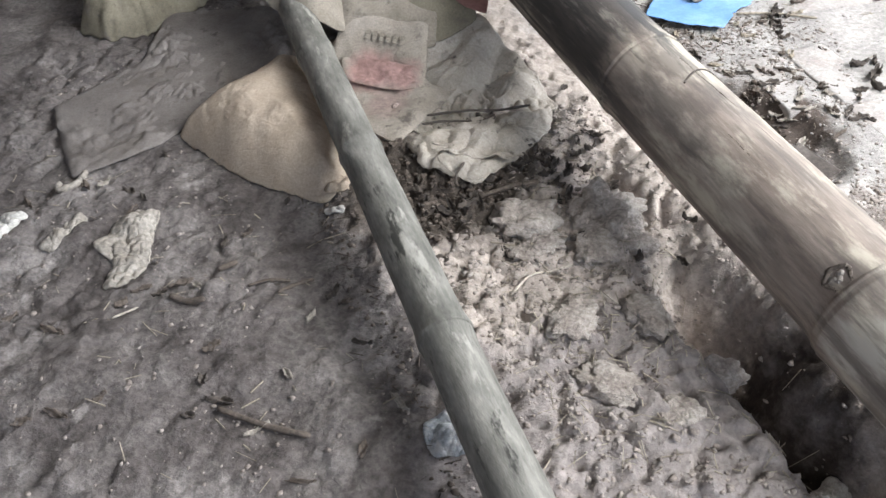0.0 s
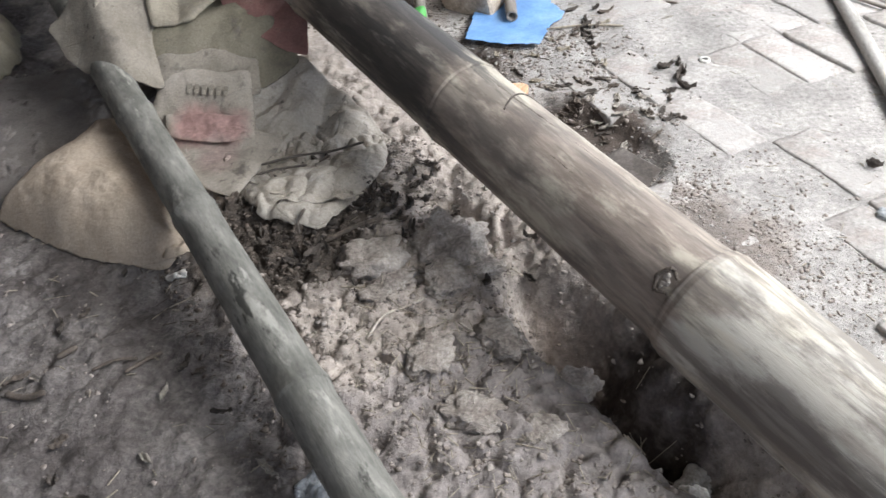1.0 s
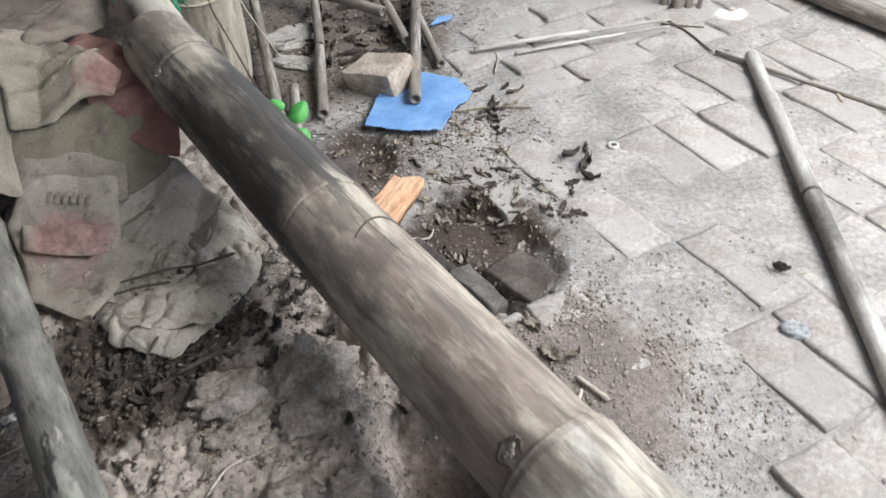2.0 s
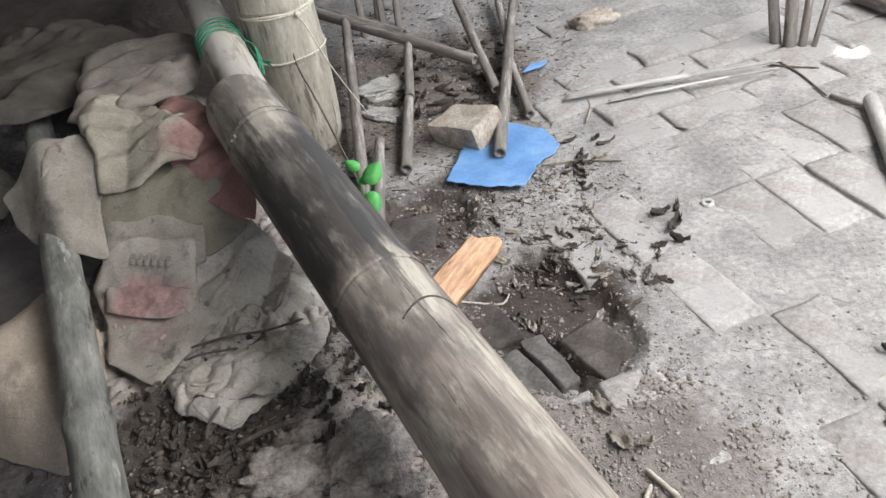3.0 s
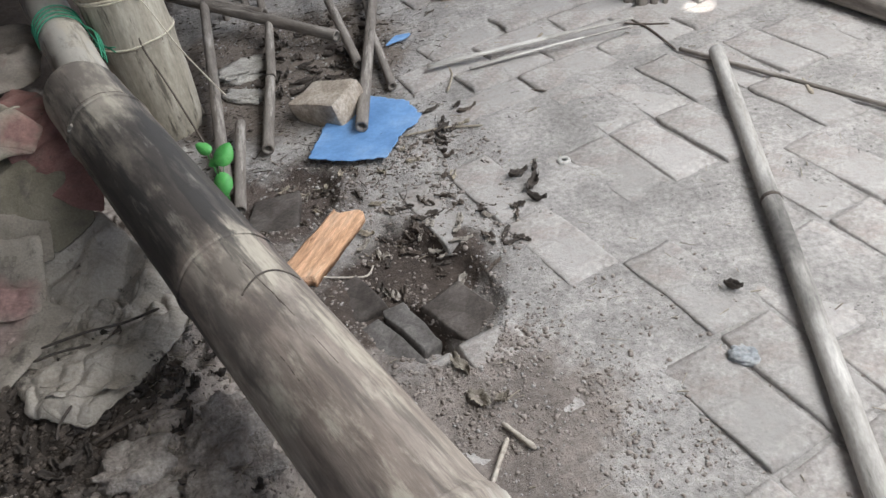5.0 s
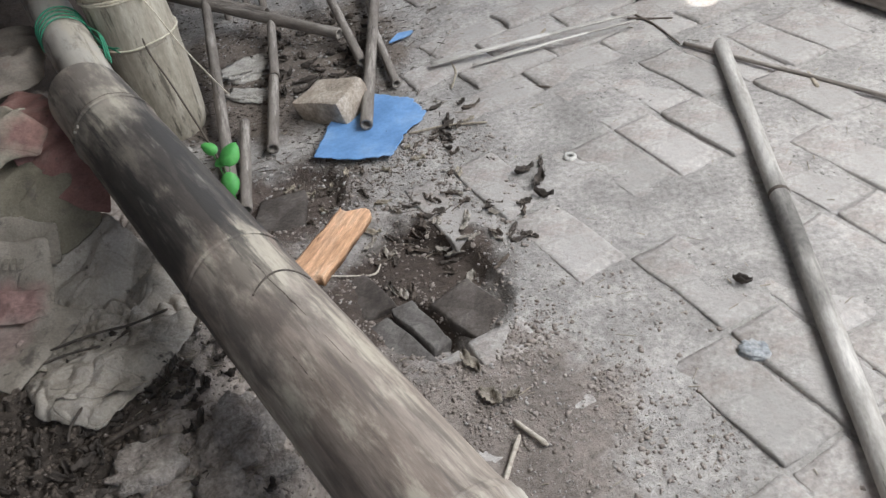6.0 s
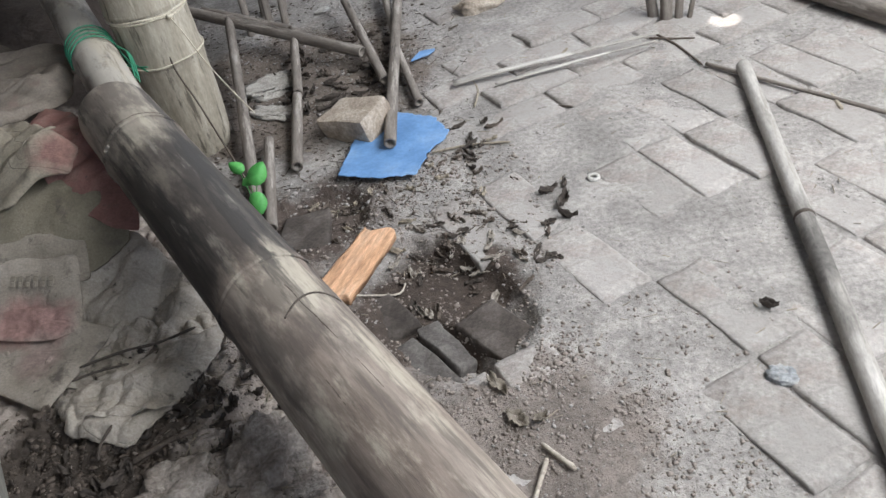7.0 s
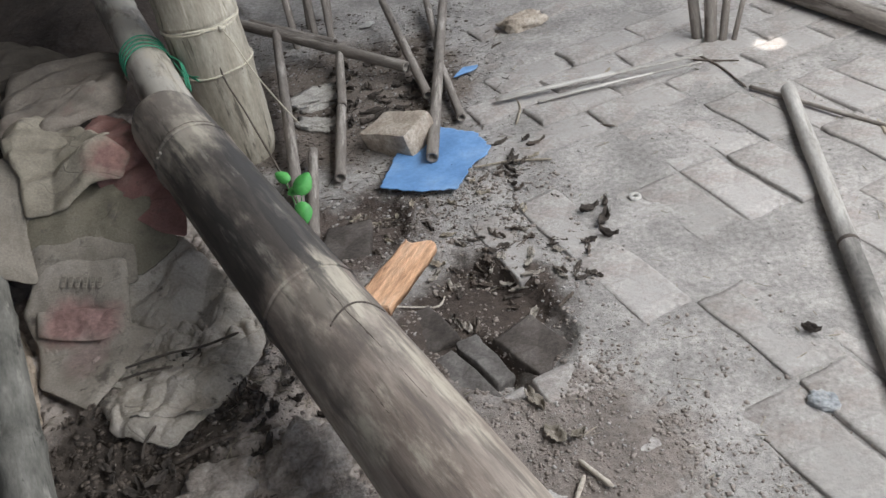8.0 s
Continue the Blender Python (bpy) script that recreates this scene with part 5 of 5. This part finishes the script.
# split bamboo strips
for a, b, w, lab in [((0.105, 2.19, 0.012), (0.70, 2.235, 0.03), 0.024, "long split bamboo strip lying on the paving"), ((0.22, 2.14, 0.012), (0.69, 2.205, 0.022), 0.013, "narrow split bamboo strip lying on the paving")]:
    m = along(a, b)
    ln = (Vector(b) - Vector(a)).length
    vv, ff = [], []
    n, w8 = 24, 6
    for i in range(n + 1):
        for j in range(w8 + 1):
            s = j / w8 * 2 - 1
            ww = w / 2 * (1 - 0.5 * (i / n) ** 2)
            vv.append((s * ww, 0.25 * ww * (1 - s * s) + 0.004 * math.sin(3 * i / n), ln * i / n))
    for i in range(n):
        for j in range(w8):
            q = i * (w8 + 1) + j
            ff.append((q, q + 1, q + w8 + 2, q + w8 + 1))
    ob = solid("bamboo_strip", mesh_of("bamboo_strip", vv, ff, BAMBOO_PALE), lab, "bamboo strip", m, "split bamboo strips")
    th = ob.modifiers.new("thickness", "SOLIDIFY")
    th.thickness = 0.003

# wooden stakes driven into the floor
for k, (x, y, r, hgt) in enumerate([(0.735, 2.40, 0.016, 0.30), (0.765, 2.375, 0.018, 0.34), (0.795, 2.365, 0.012, 0.26), (0.82, 2.355, 0.008, 0.20)]):
    stick("grey weathered stake driven into the floor", (x, y, -0.03), (x + 0.03 * (k - 1), y + 0.05, hgt), r, 50 + k, (), BAMBOO_THIN, "stakes in the floor", hollow=0.3)

# ---------------------------------------------------------------- paving bricks, parts of one floor
paving = thing("paving", "old brick floor, worn and covered with pale dust", "paving", kind="structure")
shapes = [brick_mesh("brick", 0.249, 0.118, 0.07, s, BRICK, 0.004 + 0.002 * (s % 3), 0.008) for s in range(10)]
rb = random.Random(11)


def lay(a, b, turn, z, tilt=1.1, me=None, parent=None):
    x, y = K[0] + U[0] * a + V[0] * b, K[1] + U[1] * a + V[1] * b
    z += 0.002 * math.exp(-((x - 0.30) / 0.28) ** 2 - ((y - 1.05) / 0.32) ** 2)
    ob = part_of(parent or paving, "brick", me or rb.choice(shapes))
    ob.matrix_basis = pose(x, y, z, rb.gauss(0, tilt), rb.gauss(0, tilt * 0.6), -66.4 + turn + rb.gauss(0, 1.2))


def bare(a, b):
    x, y = K[0] + U[0] * a + V[0] * b, K[1] + U[1] * a + V[1] * b
    pit = ((x - 0.03) * 0.5 - (y - 1.30) * 0.866) / 0.27, ((x - 0.03) * 0.866 + (y - 1.30) * 0.5) / 0.16
    return across(x, y) > 0.20 and pit[0] ** 2 + pit[1] ** 2 > 1 and not (x < 0.12 and y > 1.55) and not (x < 0.42 and y < 0.90)


for j in range(-6, 8):
    shift = 0.135 if j < -1 else 0.02 * max(0, j)
    for i in range(0, 7):
        a, b = -0.255 + shift + 0.255 * i + 0.1275, 0.0625 + 0.125 * j
        if bare(a, b):
            lay(a, b, 0, rb.gauss(0.001, 0.0036))
for i in range(0, 8):
    a = -0.265 - 0.0625 - 0.125 * i
    shift = 0.0 if i % 2 == 0 else 0.127
    for j in range(-4, 6):
        b = -0.13 + 0.255 * j + shift
        if bare(a, b) and not (0.99 < K[0] + U[0] * a + V[0] * b < 1.08 and 1.94 < K[1] + U[1] * a + V[1] * b < 2.05):
            lay(a, b, 90, rb.gauss(0.001, 0.0036))
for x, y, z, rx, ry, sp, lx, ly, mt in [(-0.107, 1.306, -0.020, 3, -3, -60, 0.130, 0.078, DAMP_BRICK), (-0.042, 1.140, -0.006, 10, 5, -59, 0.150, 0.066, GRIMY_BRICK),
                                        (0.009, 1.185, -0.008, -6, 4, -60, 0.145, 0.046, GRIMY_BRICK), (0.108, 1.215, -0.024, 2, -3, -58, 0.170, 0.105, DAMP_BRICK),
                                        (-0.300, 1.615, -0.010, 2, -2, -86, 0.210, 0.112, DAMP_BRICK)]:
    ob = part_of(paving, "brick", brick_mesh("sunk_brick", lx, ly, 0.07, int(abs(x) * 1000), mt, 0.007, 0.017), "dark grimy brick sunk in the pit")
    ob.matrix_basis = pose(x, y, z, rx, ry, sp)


# ---------------------------------------------------------------- crumbs, straw and dust: stuff
def scatter(name, label, count, place, size, material, seed, flat=0.7):
    rnd = np.random.RandomState(seed)
    base = np.array([(0, 0, 1), (0.894, 0, 0.447), (0.276, 0.851, 0.447), (-0.724, 0.526, 0.447), (-0.724, -0.526, 0.447), (0.276, -0.851, 0.447), (0.724, 0.526, -0.447), (-0.276, 0.851, -0.447),
                     (-0.894, 0, -0.447), (-0.276, -0.851, -0.447), (0.724, -0.526, -0.447), (0, 0, -1)])
    tri = np.array([(0, 1, 2), (0, 2, 3), (0, 3, 4), (0, 4, 5), (0, 5, 1), (1, 6, 2), (2, 7, 3), (3, 8, 4), (4, 9, 5), (5, 10, 1), (6, 7, 2), (7, 8, 3), (8, 9, 4), (9, 10, 5), (10, 6, 1), (11, 7, 6), (11, 8, 7),
                    (11, 9, 8), (11, 10, 9), (11, 6, 10)])
    P = place(rnd, count)
    count = len(P)
    Z = ground_z(P[:, 0], P[:, 1])
    r = size[0] * (size[1] / size[0]) ** (rnd.rand(count) ** 2.2)
    jit = base[None] * (0.45 + 1.0 * rnd.rand(count, 12, 1))
    ang = rnd.rand(count) * 6.28
    sx, sy = 0.7 + 0.7 * rnd.rand(count), 0.7 + 0.7 * rnd.rand(count)
    X, Y = jit[:, :, 0] * sx[:, None], jit[:, :, 1] * sy[:, None]
    c, s = np.cos(ang)[:, None], np.sin(ang)[:, None]
    co = np.stack([P[:, 0:1] + r[:, None] * (X * c - Y * s), P[:, 1:2] + r[:, None] * (X * s + Y * c), Z[:, None] + r[:, None] * (jit[:, :, 2] * flat + 0.25)], -1).reshape(-1, 3)
    fc = (tri[None] + 12 * np.arange(count)[:, None, None]).reshape(-1, 3)
    me = bpy.data.meshes.new(name)
    me.vertices.add(len(co))
    me.vertices.foreach_set("co", co.astype(np.float32).ravel())
    me.loops.add(fc.size)
    me.loops.foreach_set("vertex_index", fc.ravel().astype(np.int32))
    me.polygons.add(len(fc))
    me.polygons.foreach_set("loop_start", np.arange(0, fc.size, 3, dtype=np.int32))
    me.materials.append(material)
    me.update(calc_edges=True)
    return solid(name, me, label, "rubble", kind="stuff")


def spread(x0, x1, y0, y1, test):
    def place(rnd, n):
        P = np.stack([rnd.uniform(x0, x1, n), rnd.uniform(y0, y1, n)], -1)
        return P[rnd.rand(n) < test(P[:, 0], P[:, 1])]
    return place


scatter("earth_crumbs", "loose crumbs of dry dug earth", 22000, spread(-0.75, 0.25, 0.25, 1.35, lambda x, y: smooth(-0.56, -0.48, across(x, y)) * smooth(0.14, 0.02, across(x, y)) * (0.25 + 1.2 * np.clip(fbm(x, y, 7, 3, 5) + 0.3, 0, 1)) * (1 - 0.97 * np.exp(-(((x + 0.06) / 0.17) ** 2 + ((y - 0.6) / 0.18) ** 2) ** 2)) * (1 - 0.95 * np.exp(-(((x + 0.645) / 0.2) ** 2 + ((y - 1.02) / 0.2) ** 2) ** 2))),
        (0.0012, 0.0065), CRUMB, 1, 0.5)
scatter("gravel", "loose gravel and crumbs beside the paving", 34000, spread(-0.1, 0.75, 0.55, 1.3, lambda x, y: smooth(0.08, 0.16, across(x, y)) * np.exp(-((x - 0.22) / 0.24) ** 2 - ((y - 0.92) / 0.27) ** 2) * np.clip(0.45 + 2.4 * fbm(x, y, 9, 3, 29), 0.08, 1)), (0.0008, 0.0048), CRUMB, 2, 0.5)
scatter("floor_grit", "fine grit scattered on the paving", 26000, spread(-0.4, 1.3, 0.5, 2.8, lambda x, y: smooth(0.1, 0.2, across(x, y)) * np.clip(0.25 + 2.2 * fbm(x, y, 5, 3, 8), 0.03, 1)), (0.0009, 0.0042), DUST_CRUMB, 3, 0.5)
scatter("floor_crumbs", "crumbs and specks on the trodden earth", 6000, spread(-1.7, -0.4, 0.2, 1.8, lambda x, y: smooth(-0.5, -0.56, across(x, y)) * np.clip(0.3 + 2 * fbm(x, y, 5, 3, 12), 0.05, 1)), (0.0011, 0.0055), CRUMB, 4, 0.5)
scatter("pit_crumbs", "dark crumbs of damp earth in the pit", 9000, spread(-0.42, 0.25, 1.0, 1.85, lambda x, y: smooth(0.06, 0.12, across(x, y)) * np.clip(0.5 + 2 * fbm(x, y, 8, 3, 2), 0.05, 1)), (0.0012, 0.006), CRUMB, 5, 0.5)

# debris crumbs whose dark colour also stands in for the pole's shadow strip
scatter("bank_crumbs", "dark crumbs of debris along the slender bamboo, darkened for its shadow strip", 3500, spread(-1.0, -0.35, 0.2, 1.15, lambda x, y: np.exp(-((across(x, y) + 0.605) / 0.02) ** 2)), (0.0015, 0.007), TWIG, 14)

scatter("humus_crumbs", "dark crumbs of humus below the sacks", 4000, spread(-0.85, -0.42, 0.82, 1.25, lambda x, y: np.exp(-(((x + 0.645) / 0.17) ** 2 + ((y - 1.02) / 0.17) ** 2) ** 2)), (0.0012, 0.008), TWIG, 18, 0.35)
scatter("leaf_litter", "brown crumbled leaf litter among the sticks", 10000, spread(-0.85, 0.12, 1.55, 3.1, lambda x, y: smooth(0.09, 0.16, across(x, y)) * np.clip(0.55 + 2 * fbm(x, y, 7, 3, 22), 0.05, 1) * smooth(0.12, -0.05, x)), (0.001, 0.008), TWIG, 15, 0.25)
scatter("pale_litter", "pale dry crumbs among the sticks", 9000, spread(-0.85, 0.15, 1.55, 3.1, lambda x, y: smooth(0.09, 0.16, across(x, y)) * np.clip(0.5 + 2 * fbm(x, y, 6, 3, 27), 0.05, 1)), (0.0012, 0.007), DUST_CRUMB, 16, 0.35)


def straws(name, label, count, place, material, seed, ln=(0.012, 0.05), r=0.0008):
    rnd = np.random.RandomState(seed)
    P = place(rnd, count)
    n = len(P)
    a, half = rnd.rand(n) * 6.28, (ln[0] + (ln[1] - ln[0]) * rnd.rand(n) ** 2) / 2
    dx, dy = np.cos(a) * half, np.sin(a) * half
    z0, z1 = ground_z(P[:, 0] - dx, P[:, 1] - dy), ground_z(P[:, 0] + dx, P[:, 1] + dy)
    co = []
    rr = r * (0.6 + 1.2 * rnd.rand(n))
    lift = 0.002 + 0.004 * rnd.rand(n)
    for sx, z in ((-1, z0), (1, z1)):
        for k in range(3):
            b = 2.094 * k
            co.append(np.stack([P[:, 0] + sx * dx - np.sin(a) * rr * math.cos(b), P[:, 1] + sx * dy + np.cos(a) * rr * math.cos(b), z + lift + rr * math.sin(b)], -1))
    co = np.stack(co, 1).reshape(-1, 3)
    tri = np.array([(0, 1, 4), (0, 4, 3), (1, 2, 5), (1, 5, 4), (2, 0, 3), (2, 3, 5)])
    fc = (tri[None] + 6 * np.arange(n)[:, None, None]).reshape(-1, 3)
    return solid(name, mesh_of(name, co, fc, material), label, "straw", kind="stuff")


straws("dry_straws", "scattered dry straws on the dug soil", 900, spread(-0.5, 0.1, 0.4, 1.3, lambda x, y: smooth(-0.5, -0.4, across(x, y)) * smooth(0.0, -0.1, across(x, y))), STRAW, 6)
straws("floor_straws", "scattered dry straws on the paving", 420, spread(-0.4, 1.2, 0.6, 2.8, lambda x, y: smooth(0.1, 0.2, across(x, y)) * 0.8), STRAW, 7, (0.01, 0.035))
straws("dark_fibres", "dark dry fibres among the sticks", 900, spread(-0.6, 0.15, 1.5, 2.8, lambda x, y: smooth(0.1, 0.2, across(x, y)) * 0.8), TWIG, 8, (0.01, 0.05), 0.0008)
straws("left_straws", "dry straws on the trodden earth", 200, spread(-1.6, -0.5, 0.3, 1.3, lambda x, y: smooth(-0.5, -0.6, across(x, y)) * 0.6), STRAW, 9)
straws("bank_straws", "dry straws along the slender bamboo", 500, spread(-0.95, -0.4, 0.3, 1.1, lambda x, y: np.exp(-((across(x, y) + 0.60) / 0.04) ** 2)), TWIG, 10, (0.01, 0.04))
